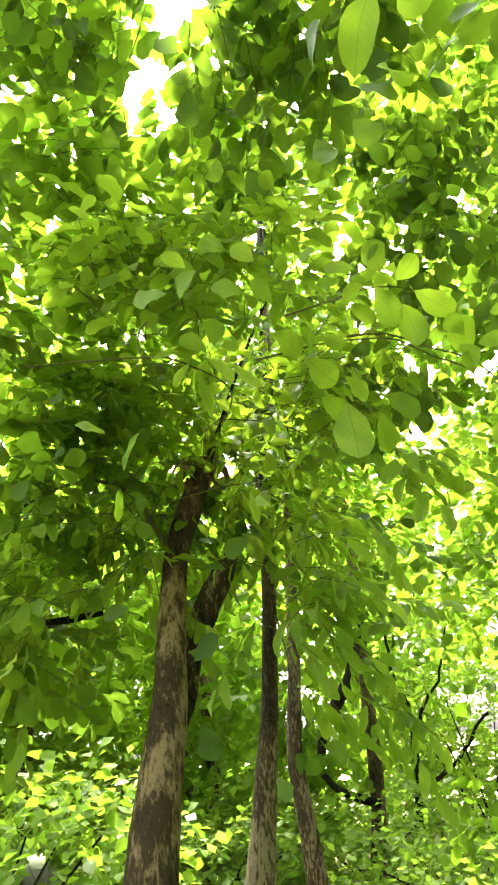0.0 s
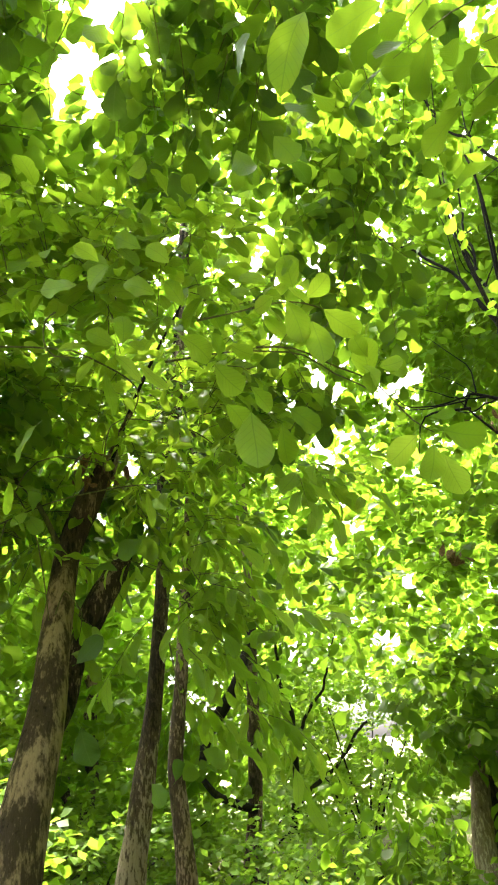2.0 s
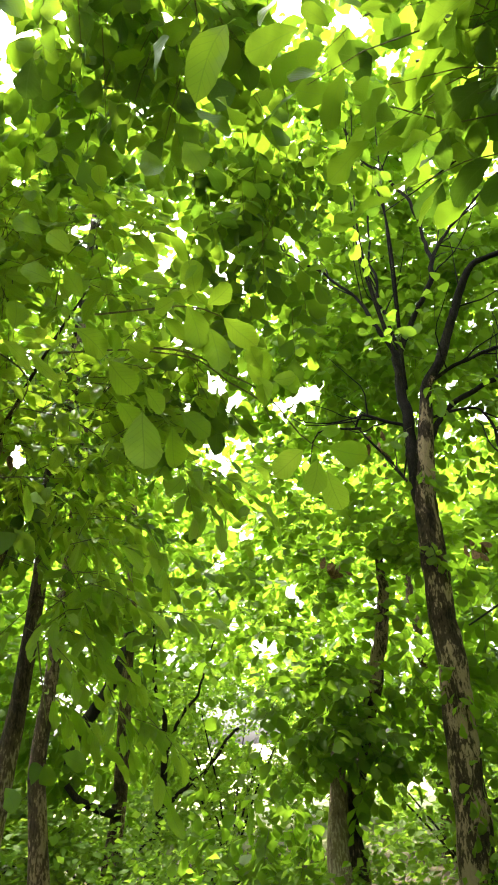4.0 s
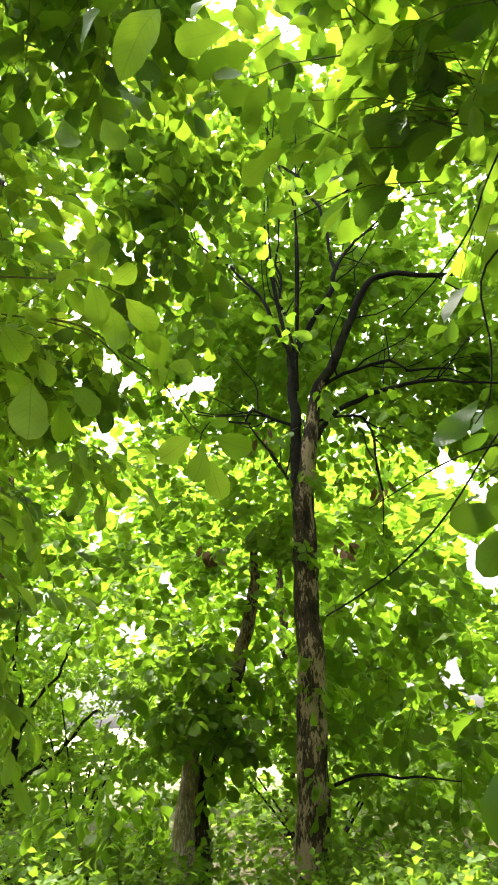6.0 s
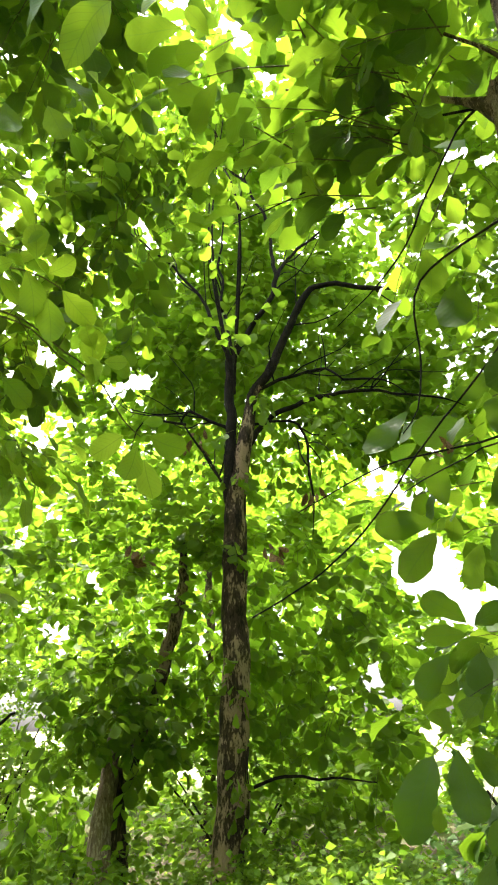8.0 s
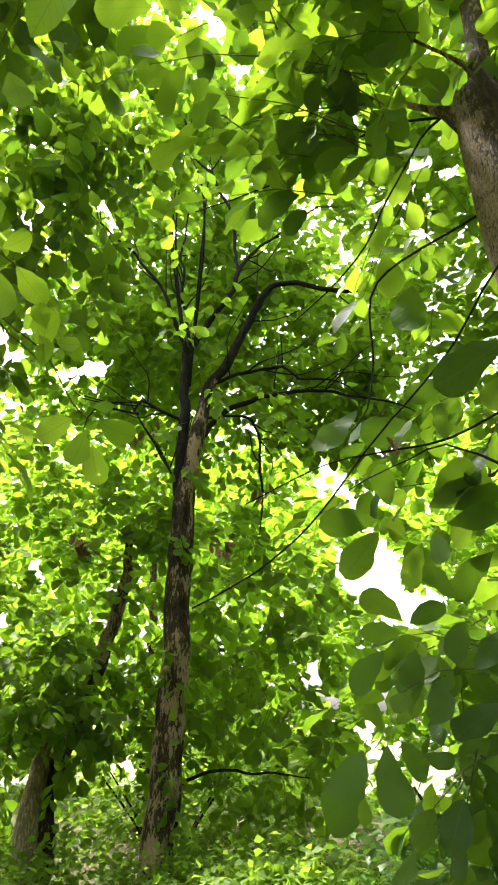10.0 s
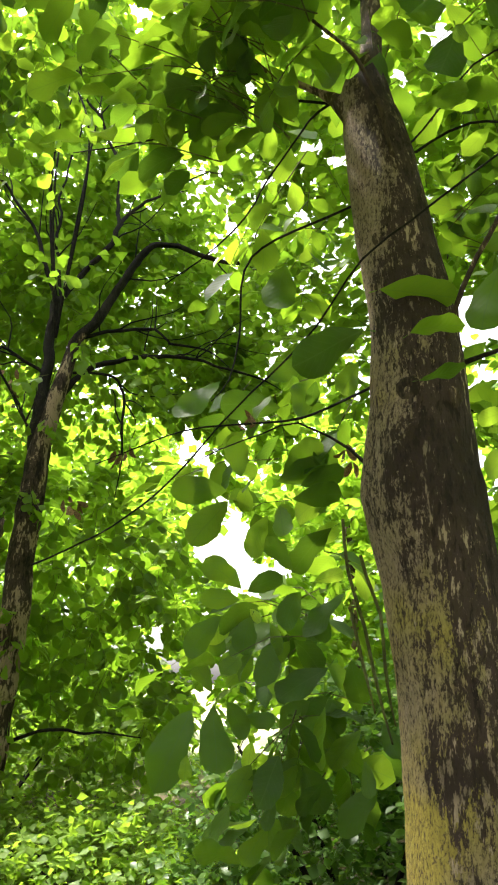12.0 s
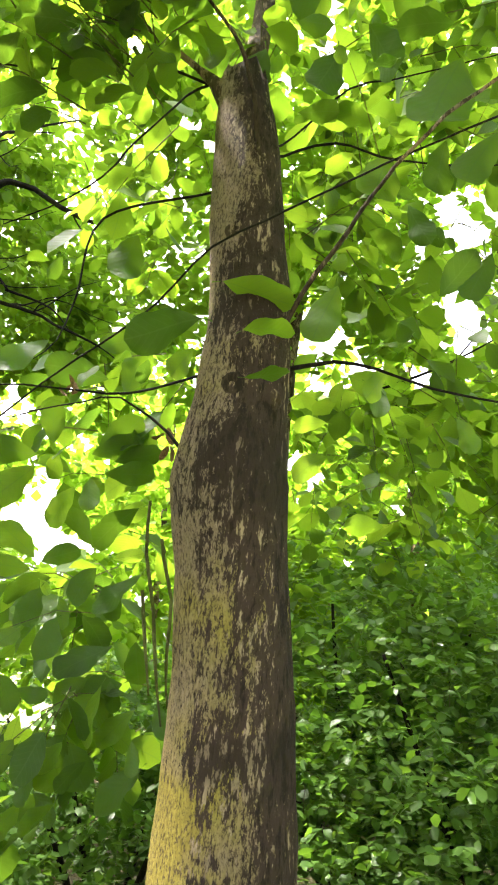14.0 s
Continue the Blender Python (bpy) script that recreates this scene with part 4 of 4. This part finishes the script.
part("trunk", tube([foot(-1.6, -2.4), (-1.6, -2.4, 1.5), (-1.5, -2.3, 3.5), (-1.2, -1.9, 5.5)], [0.22, 0.18, 0.15, 0.08], 16, 0.1, 0.05, seed=81), BARK, over)
bough(over, [(-1.4, -2.2, 4.6), (-0.6, -0.8, 5.2), (0.2, 0.5, 5.2), (0.7, 1.2, 5.0)], [0.06, 0.05, 0.03, 0.015], BARK_DARK_SHADED)
c = Crown(over, (0.2, 0.0, 5.2))
c.blob(spot(16, 58, 3.6), (0.7, 0.6, 0.3), 30, 0.17, per=5)
c.blob(spot(0, 60, 3.9), (0.9, 0.7, 0.3), 35, 0.16, per=5)
c.blob(spot(25, 48, 5.4), (0.8, 0.8, 0.6), 100, 0.15)
c.blob(spot(20, 40, 4.6), (0.7, 0.6, 0.5), 50, 0.17)
c.blob(spot(16, 31, 3.7), (0.25, 0.25, 0.3), 14, 0.16)
# From here on: leaves behind and above the camera, added to block light.
c.blob((-1.2, -2.2, 6.2), (2.4, 2.2, 1.4), 380, 0.22)
c.blob((0.1, -0.6, 6.2), (1.3, 1.0, 0.7), 240, 0.2)
c.blob((1.6, -2.8, 5.4), (2.0, 1.4, 1.6), 320, 0.22)
c.blob((-3.4, -0.6, 5.4), (1.5, 1.8, 1.5), 280, 0.22)
c.grow(LEAF, BROAD, 300, PLAIN)

# ---- hanging spray of bright leaves ----
hang = thing("branch", (0.1, 3.4, 3.4), "long bare-stemmed branch with bright young leaves at its tip", "branch")
bough(hang, [(0.17, 2.45, 3.05), (0.46, 2.40, 3.08), (0.66, 2.37, 3.07), (0.80, 2.35, 3.04), (0.94, 2.36, 2.95), (1.08, 2.35, 2.87), (1.14, 2.38, 2.78)], [0.006] + [0.004] * 5 + [0.002], TWIG, 6)
bough(hang, [(0.31, 2.32, 3.19), (0.52, 2.27, 3.22), (0.66, 2.22, 3.23), (0.78, 2.20, 3.22), (0.90, 2.19, 3.17)], [0.006] + [0.004] * 3 + [0.002], TWIG, 6)
bough(hang, [(0.59, 2.40, 3.11), (0.76, 2.37, 3.09), (0.96, 2.38, 3.00), (1.12, 2.37, 2.92), (1.29, 2.40, 2.74), (1.38, 2.39, 2.67)], [0.006] + [0.004] * 4 + [0.002], TWIG, 6)

# ---- leaves that stand out singly ----
set_leaves(hang, LEAF_YOUNG_LIT, BROAD, [
    (0.79, 2.22, 3.25, 0.88, 2.11, 3.31, 0.75),
    (0.85, 2.18, 3.20, 1.01, 2.17, 3.05, 0.8),
    (0.76, 2.21, 3.29, 0.69, 2.16, 3.45, 0.7),
    (0.81, 2.19, 3.15, 0.88, 2.30, 2.98, -0.5),
    (0.69, 2.17, 3.24, 0.78, 2.29, 3.07, -0.7),
    (1.08, 2.27, 2.97, 0.99, 2.20, 3.05, 0.7),
    (1.12, 2.31, 2.96, 1.22, 2.24, 2.96, 0.8),
    (1.03, 2.29, 2.96, 1.12, 2.26, 2.85, -0.4),
    (0.65, 2.16, 3.22, 0.55, 2.19, 3.17, -0.6),
])
set_leaves(hang, LEAF_YOUNG_LIT, SLIM, [
    (0.63, 2.17, 3.29, 0.49, 2.20, 3.37, 0.75),
    (0.58, 2.25, 3.30, 0.46, 2.26, 3.33, 0.8),
    (0.67, 2.15, 3.31, 0.72, 2.11, 3.40, 0.5),
])
set_leaves(hang, LEAF_YOUNG_LIT, BROAD, [
    (1.41, 2.41, 2.70, 1.60, 2.33, 2.63, 0.8),
    (1.43, 2.43, 2.61, 1.51, 2.48, 2.40, 0.7),
    (1.34, 2.42, 2.68, 1.20, 2.56, 2.60, -0.7),
    (1.13, 2.32, 2.99, 1.29, 2.31, 2.96, 0.8),
    (1.13, 2.40, 2.91, 1.06, 2.25, 3.09, 0.5),
    (1.10, 2.36, 2.82, 1.07, 2.28, 2.92, -0.5),
    (1.36, 2.37, 2.63, 1.33, 2.44, 2.45, -0.6),
    (1.34, 2.32, 2.71, 1.42, 2.25, 2.71, 0.6),
])
set_leaves(broken, LEAF_YOUNG_LIT, BROAD, [
    (-0.02, 2.33, 3.04, -0.02, 2.29, 3.19, 0.85),
    (-0.04, 2.31, 3.02, -0.16, 2.25, 3.07, 0.7),
    (-0.00, 2.31, 3.04, 0.08, 2.33, 3.06, 0.7),
    (0.35, 2.29, 3.11, 0.46, 2.39, 3.06, 0.7),
    (0.43, 2.27, 3.04, 0.56, 2.31, 3.01, 0.8),
    (0.20, 2.26, 3.08, 0.38, 2.35, 3.01, 0.7),
    (0.36, 2.30, 2.97, 0.52, 2.40, 2.87, 0.7),
    (0.53, 2.36, 2.90, 0.66, 2.43, 2.80, 0.7),
    (0.69, 2.39, 2.79, 0.85, 2.38, 2.69, 0.6),
    (0.56, 2.40, 2.81, 0.55, 2.49, 2.53, -0.6),
    (0.66, 2.36, 2.72, 0.72, 2.45, 2.54, 0.4),
    (0.08, 2.07, 3.36, -0.05, 2.06, 3.44, 0.7),
])
set_leaves(broken, LEAF_YOUNG_LIT, BROAD, [
    (0.19, 2.06, 3.28, 0.08, 2.03, 3.35, 0.7),
    (0.24, 2.12, 3.29, 0.33, 2.10, 3.34, 0.8),
    (0.37, 2.12, 3.31, 0.43, 2.08, 3.37, 0.6),
    (0.14, 2.19, 3.23, -0.01, 2.16, 3.27, 0.6),
    (-0.10, 2.12, 3.32, -0.21, 2.05, 3.35, 0.7),
    (-0.18, 2.16, 3.24, -0.36, 2.18, 3.24, 0.6),
    (0.42, 2.38, 2.81, 0.53, 2.48, 2.74, -0.5),
    (-0.05, 2.13, 3.33, -0.19, 2.23, 3.30, 0.6),
    (0.26, 2.19, 3.16, 0.16, 2.13, 3.25, 0.7),
])
set_leaves(broken, LEAF_YOUNG_LIT, NARROW, [
    (-0.15, 2.33, 3.04, -0.28, 2.29, 3.01, 0.8),
    (-0.13, 2.33, 3.00, -0.20, 2.36, 2.89, 0.8),
    (-0.09, 2.44, 3.02, -0.06, 2.52, 2.81, 0.7),
    (-0.08, 2.39, 3.05, 0.07, 2.43, 2.96, 0.7),
    (0.04, 2.34, 2.99, 0.18, 2.38, 2.87, 0.7),
    (-0.10, 2.41, 3.02, -0.16, 2.48, 2.91, 0.4),
    (-0.36, 2.50, 2.77, -0.48, 2.56, 2.61, 0.5),
    (-0.50, 2.46, 2.73, -0.64, 2.41, 2.79, 0.6),
    (-0.28, 2.48, 2.93, -0.33, 2.43, 2.96, 0.5),
    (-0.50, 2.60, 2.55, -0.47, 2.64, 2.40, 0.6),
    (0.10, 2.61, 2.50, 0.11, 2.66, 2.33, 0.6),
    (0.19, 2.63, 2.40, 0.10, 2.67, 2.47, 0.7),
])
set_leaves(broken, LEAF, BROAD, [
    (0.09, 3.42, 2.52, -0.05, 3.42, 2.41, 0.6),
    (-0.28, 3.50, 1.87, -0.14, 3.44, 2.00, 0.7),
    (-0.24, 3.52, 1.92, -0.13, 3.54, 1.80, 0.5),
    (-0.14, 3.58, 1.89, -0.29, 3.62, 1.99, 0.6),
    (-0.58, 3.51, 2.20, -0.73, 3.47, 2.14, 0.8),
    (-0.24, 3.59, 1.61, -0.17, 3.66, 1.41, -0.6),
    (0.29, 3.54, 1.41, 0.34, 3.59, 1.29, 0.7),
    (0.23, 3.58, 1.29, 0.27, 3.62, 1.41, 0.4),
    (0.36, 3.56, 1.43, 0.50, 3.57, 1.38, 0.7),
    (0.12, 3.60, 1.32, 0.19, 3.55, 1.19, -0.6),
    (-0.20, 3.50, 2.37, -0.06, 3.55, 2.40, 0.5),
    (0.03, 3.42, 2.56, 0.15, 3.46, 2.40, 0.5),
])
set_leaves(near_tree, LEAF, OBOVATE, [
    (2.20, 1.35, 2.13, 2.08, 1.59, 2.11, -0.75),
    (2.17, 1.35, 2.10, 2.10, 1.50, 1.89, -0.6),
    (2.24, 1.19, 2.02, 2.22, 1.29, 1.84, -0.8),
    (2.28, 1.18, 2.07, 2.29, 1.15, 1.91, -0.5),
    (2.34, 1.13, 1.78, 2.30, 1.28, 1.92, -0.8),
    (2.29, 1.36, 1.70, 2.16, 1.45, 1.85, -0.8),
    (2.27, 1.34, 1.69, 2.22, 1.52, 1.68, -0.8),
    (2.31, 1.37, 1.70, 2.42, 1.28, 1.80, -0.8),
    (2.23, 1.39, 1.63, 2.14, 1.53, 1.47, -0.8),
    (2.32, 1.33, 1.64, 2.26, 1.35, 1.46, -0.8),
    (2.34, 1.28, 1.61, 2.37, 1.22, 1.48, -0.7),
    (2.27, 1.46, 1.32, 2.21, 1.43, 1.05, -0.7),
])
set_leaves(near_tree, LEAF, OBOVATE, [
    (2.25, 1.45, 1.32, 2.22, 1.57, 1.46, -0.7),
    (2.22, 1.40, 1.31, 2.32, 1.35, 1.19, -0.8),
    (2.32, 1.39, 1.26, 2.36, 1.25, 1.23, -0.8),
    (2.35, 1.64, 1.30, 2.17, 1.73, 1.00, 0.35),
    (2.32, 1.13, 2.11, 2.39, 0.95, 2.21, -0.7),
    (2.27, 1.15, 2.08, 2.38, 0.95, 2.08, -0.6),
    (2.31, 1.20, 2.14, 2.32, 1.03, 2.33, -0.6),
    (2.16, 1.27, 2.13, 2.11, 1.30, 2.31, -0.6),
    (2.43, 0.99, 1.98, 2.40, 1.21, 1.81, -0.5),
    (2.38, 1.13, 1.73, 2.33, 1.21, 1.57, -0.8),
    (2.46, 1.13, 1.70, 2.51, 1.10, 1.53, -0.7),
    (2.48, 1.06, 1.46, 2.35, 1.24, 1.31, 0.45),
])
set_leaves(near_tree, LEAF, OBOVATE, [
    (2.41, 1.05, 1.32, 2.42, 1.13, 1.08, 0.4),
    (2.47, 0.97, 1.48, 2.52, 0.98, 1.29, 0.55),
    (2.48, 0.98, 1.74, 2.45, 1.19, 1.55, 0.5),
    (2.36, 1.22, 1.20, 2.36, 1.32, 1.06, 0.3),
    (2.39, 1.21, 1.25, 2.43, 1.08, 1.12, -0.6),
    (2.55, 0.98, 1.24, 2.50, 1.10, 1.07, 0.5),
    (2.57, 0.92, 1.26, 2.59, 0.86, 1.12, -0.6),
    (2.37, 1.16, 1.11, 2.34, 1.22, 0.99, -0.7),
    (2.40, 1.05, 1.05, 2.36, 1.16, 0.94, -0.6),
    (2.55, 0.91, 1.04, 2.44, 1.06, 0.90, 0.5),
    (2.54, 0.99, 1.12, 2.52, 0.93, 0.99, -0.7),
    (2.15, 1.49, 1.13, 2.16, 1.53, 1.03, -0.6),
])
set_leaves(near_tree, LEAF, OBOVATE, [
    (2.26, 1.33, 1.04, 2.39, 1.22, 1.06, 0.3),
    (2.13, 1.52, 0.93, 2.09, 1.64, 0.87, 0.3),
    (2.33, 1.33, 0.89, 2.27, 1.44, 0.82, 0.4),
    (2.36, 1.26, 0.93, 2.38, 1.14, 0.85, 0.4),
])
# Bright copies among the near leaves, coloured as if lit from behind.
set_leaves(near_tree, LEAF_YOUNG_LIT, OBOVATE, [
    (2.36, 1.45, 1.67, 2.35, 1.57, 1.52, -0.7),
    (2.36, 1.39, 1.66, 2.41, 1.36, 1.61, -0.7),
    (2.31, 1.49, 1.34, 2.44, 1.42, 1.48, -0.6),
    (2.45, 1.16, 1.92, 2.50, 1.03, 1.99, -0.8),
    (2.45, 1.14, 1.75, 2.50, 1.02, 1.81, -0.8),
    (2.41, 1.38, 1.17, 2.43, 1.44, 1.05, -0.8),
    (2.61, 1.39, 1.04, 2.54, 1.48, 1.08, -0.8),
    (2.41, 2.12, 1.71, 2.46, 2.02, 1.77, 0.3),
])
set_leaves(near_tree, LEAF, OBOVATE, [
    (2.35, 1.18, 2.52, 2.15, 1.41, 2.48, -0.9),
    (2.40, 1.14, 2.43, 2.44, 1.14, 2.69, -0.9),
    (2.17, 1.40, 2.65, 2.05, 1.58, 2.45, 0.5),
    (2.10, 1.02, 3.07, 2.10, 1.08, 2.80, -0.8),
    (2.19, 1.51, 3.05, 2.07, 1.57, 3.00, -0.7),
    (1.82, 0.52, 2.42, 1.73, 0.78, 2.35, -0.7),
    (2.28, 1.22, 2.13, 2.36, 1.02, 2.24, -0.8),
    (2.17, 0.75, 2.55, 2.13, 0.82, 2.38, -0.7),
    (2.42, 1.09, 2.78, 2.31, 1.26, 2.65, 0.6),
    (2.50, 1.04, 2.12, 2.35, 1.18, 2.02, -0.7),
    (2.34, 1.12, 0.92, 2.24, 1.20, 0.82, -0.6),
    (2.24, 1.29, 0.77, 2.10, 1.40, 0.86, -0.6),
])
set_leaves(near_tree, LEAF, OBOVATE, [
    (1.74, 0.50, 2.51, 1.88, 0.27, 2.52, -0.35),
    (1.69, 0.38, 2.29, 1.74, 0.23, 2.34, -0.25),
    (1.71, 0.37, 2.16, 1.75, 0.23, 2.19, -0.2),
])
set_leaves(near_tree, LEAF, OBOVATE, [
    (2.38, -0.14, 2.75, 2.39, -0.26, 2.98, -0.8),
    (2.39, 0.03, 1.90, 2.35, 0.18, 1.89, -0.6),
    (2.31, 0.23, 2.25, 2.26, 0.36, 2.23, -0.8),
    (2.30, 0.22, 2.13, 2.28, 0.36, 2.04, -0.8),
    (2.39, 0.14, 2.46, 2.39, 0.03, 2.31, -0.7),
    (2.33, 0.01, 2.47, 2.28, 0.12, 2.34, -0.7),
    (2.33, 0.24, 2.89, 2.33, 0.31, 2.58, -0.8),
    (2.39, 0.16, 3.14, 2.41, -0.02, 3.03, -0.7),
    (2.42, -0.02, 3.30, 2.45, -0.11, 3.07, -0.7),
    (2.37, 0.02, 3.53, 2.34, 0.13, 3.18, -0.7),
    (2.40, -0.34, 3.00, 2.42, -0.26, 2.75, -0.5),
    (2.39, -0.18, 2.30, 2.41, -0.27, 2.17, 0.6),
])
set_leaves(near_tree, LEAF, OBOVATE, [
    (2.06, 0.13, 3.91, 2.07, -0.05, 3.61, -0.8),
    (2.05, 0.22, 3.82, 2.05, 0.30, 3.52, -0.7),
    (2.05, -0.26, 3.74, 2.04, -0.01, 3.82, -0.7),
    (2.10, -0.28, 3.70, 2.13, -0.13, 3.27, -0.8),
    (2.16, -0.37, 3.36, 2.15, -0.25, 3.05, -0.8),
    (2.15, -0.21, 3.33, 2.18, -0.12, 3.10, -0.8),
    (1.93, 0.49, 3.76, 1.91, 0.53, 3.44, -0.5),
    (1.78, 0.74, 3.76, 1.88, 0.63, 3.60, -0.7),
    (1.74, 0.91, 3.79, 1.85, 0.83, 3.62, -0.7),
    (1.71, 0.97, 3.78, 1.67, 1.06, 3.45, -0.6),
    (1.98, 0.51, 3.41, 1.92, 0.64, 3.34, -0.4),
    (1.96, 0.36, 3.40, 2.01, 0.19, 3.39, -0.5),
])
set_leaves(over, LEAF_YOUNG_LIT, SLIM, [
    (0.63, 1.2, 3.7, 0.48, 1.22, 3.37, 0.55),
    (0.59, 1.21, 3.31, 0.55, 1.17, 3.1, -0.5),
])
set_leaves(over, LEAF, BROAD, [
    (0.34, 1.2, 3.45, 0.37, 1.15, 3.26, -0.7),
    (0.48, 1.26, 3.27, 0.58, 1.19, 3.16, 0.5),
    (0.43, 1.17, 3.03, 0.49, 1.19, 2.93, -0.6),
    (0.33, 1.21, 3.01, 0.36, 1.24, 2.9, -0.6),
    (0.05, 1.31, 3.56, 0.02, 1.34, 3.47, -0.6),
])

vine = thing("vine", (1.82, 1.65, 1.93), "thin dark vine stretched past the lichened trunk", "vine")
bough(vine, [(1.69, 1.95, 1.78), (1.82, 1.65, 1.93), (1.91, 1.44, 2.11), (1.94, 1.23, 2.31), (1.89, 0.98, 2.41), (1.82, 0.73, 2.51), (1.72, 0.50, 2.63), (1.78, 0.36, 2.75), (1.84, 0.19, 2.88), (1.87, 0.00, 2.98), (1.89, -0.19, 3.06), (2.04, -0.82, 3.41)],
      [0.0037] * 12, BARK_DARK_SHADED, 6, "stem", rough=0.03, kink=0.012)

def withered_bunch(owner, x, y, z, n, size):
    for k in range(n):
        m = pose(x + RNG.normal() * size * 0.5, y + RNG.normal() * size * 0.5, z - RNG.uniform(0, size * 1.5), -80 + RNG.normal() * 25, RNG.normal() * 30, RNG.uniform(0, 360))
        ob = new("withered_leaf", single_mesh(SLIM, k % 4, WITHERED))
        ob.parent = owner
        ob.matrix_parent_inverse = owner.matrix_world.inverted()
        ob.matrix_basis = m @ Matrix.Scale(size * RNG.uniform(0.8, 1.5), 4)


for x, y, z in ((4.6, 4.7, 3.75), (4.35, 5.1, 3.2), (3.35, 6.3, 3.3), (3.68, 5.65, 4.5)):
    withered_bunch(forked, x, y, z, 9, 0.13)
withered_bunch(broken, -0.2, 4.25, 3.42, 14, 0.13)
withered_bunch(broken, -0.32, 4.15, 3.25, 8, 0.11)
withered_bunch(near_tree, 2.05, 1.2, 2.42, 5, 0.05)
withered_bunch(near_tree, 2.16, 0.8, 2.2, 4, 0.06)

# ---- shrubs ----
def shrub(x, y, rx, ry, top, sprays, leaf, label, material=LEAF_SHRUB, singles=300, per=9):
    ob = thing("shrub", foot(x, y), label, "shrub", "shrubs")
    z = ground_height(x, y)
    for k in range(6):
        a = k * 1.05
        bough(ob, [(x, y, z - 0.03), (x + 0.3 * rx * math.cos(a), y + 0.3 * ry * math.sin(a), z + 0.4 * (top - z)), (x + 0.7 * rx * math.cos(a), y + 0.7 * ry * math.sin(a), z + 0.8 * (top - z))],
              [0.025, 0.018, 0.008], BARK_DARK_SHADED, 6, "stem")
    c = Crown(ob, (x, y, z))
    c.blob((x, y, (top + z) / 2), (rx, ry, (top - z) / 2), sprays, leaf, per=per, spread=leaf * 4.0, droop=0.25, shell=0.38, limbs=0, twig_share=0.3)
    c.grow(material, SMALL, singles, SMALL if singles == 300 and x < 3.6 else SPECK)
    return ob


shrub(3.5, -0.4, 1.0, 0.9, 1.95, 2700, 0.06, "dense shrub with small glossy dark-green leaves")
shrub(4.6, 0.5, 1.3, 1.2, 2.3, 1000, 0.10, "tall shrub with small dark-green leaves")
shrub(3.9, 1.7, 1.0, 1.0, 1.35, 1200, 0.07, "low rounded shrub with small dark-green leaves")
shrub(3.8, 3.4, 1.1, 1.0, 0.5, 1000, 0.075, "low shrub with small bright-green leaves", LEAF_LOW_LIT)
shrub(4.1, 5.0, 0.9, 0.6, 0.3, 600, 0.07, "low climber with small leaves at a tree's foot", LEAF_FAR)
shrub(-0.6, 9.4, 2.2, 1.0, 0.9, 600, 0.14, "leafy green undergrowth between the trunks", LEAF_LOW_LIT, 200, 7)
shrub(1.6, 11.6, 1.8, 1.0, 0.7, 450, 0.14, "leafy green undergrowth at the foot of trees", LEAF_LOW_LIT, 200, 7)
shrub(2.8, 6.5, 1.1, 0.8, 0.2, 330, 0.12, "low leafy weeds at the foot of a twin-stemmed tree", LEAF_LOW_LIT, 200, 7)
shrub(2.2, 8.2, 1.3, 0.8, 0.3, 300, 0.12, "low bright-green weeds between the trunks", LEAF_LOW_LIT, 200, 7)
shrub(5.6, 7.6, 1.6, 1.2, 1.2, 400, 0.14, "bright leafy thicket behind a forked tree", LEAF_LOW_LIT, 200, 7)
shrub(4.1, 12.9, 2.0, 1.3, 2.6, 1100, 0.10, "sunlit feathery thicket far behind the trees", LEAF_LOW_LIT, 200, 8)
shrub(-2.4, 6.6, 1.6, 1.2, 1.3, 600, 0.16, "leafy green sapling thicket", LEAF_LOW_LIT, 200, 7)

# ---- the woods ahead, and unseen woods added behind ----
woods = thing("woods", (0, 0, -0.5), "sunlit green woods ahead, with sparse unseen woods added behind", "woods", kind="stuff")
for ring, (r0, n, leaf) in enumerate([(10.5, 20, 0.27), (14.0, 26, 0.33), (19.0, 30, 0.42), (26.0, 34, 0.55)]):
    c = Crown(woods, (0, 0, 0))
    for k in range(n):
        az = 360 * (k + 0.5 * (ring % 2) + RNG.uniform(-0.25, 0.25)) / n
        r = r0 * RNG.uniform(0.93, 1.1)
        x, y = r * math.sin(radians(az)), r * math.cos(radians(az))
        high = RNG.uniform(6.5, 9.0) + 1.5 * ring
        seen = -40 < (az if az < 180 else az - 360) < 120
        # Unseen trees behind are thinned so that sky light reaches the fronts.
        many, leaf_size = (1.1, leaf) if seen else (0.1, leaf * 1.7)
        if 30 < az < 64:
            many *= (0.6, 0.5, 1.0, 1.0)[ring]
        wide = 2.0 + 0.3 * ring
        if ring < 2 and 3 < az < (54, 30)[ring]:
            many *= 0.15 if 9 < az < 28 else 0.45
        c.blob((x, y, high * 0.66), (wide, wide, high * 0.36), int(260 * many), leaf_size, spread=0.6, twig_share=0.1)
        if ring > 2 or ring < 2 and 3 < az < (54, 30)[ring]:
            continue
        c.blob((x, y, 2.9), (wide, wide, 1.3), int((130 if seen else 170) * many), leaf_size, spread=0.6, twig_share=0.1)
        c.blob((x, y, 0.9), (wide + 0.3, wide + 0.3, 1.5), int((170 if seen else 230) * many), leaf_size, spread=0.6, twig_share=0.1)
        if ring < 2 and not 44 < az < 58:
            bough(woods, [foot(x, y), (x + 0.1, y, 2.0), (x - 0.1, y + 0.1, high * 0.8)], [0.13, 0.10, 0.03], BARK, 8, "trunk", kink=0.1)
    c.grow(LEAF_FAR, SMALL if ring < 2 else SPECK, 0)
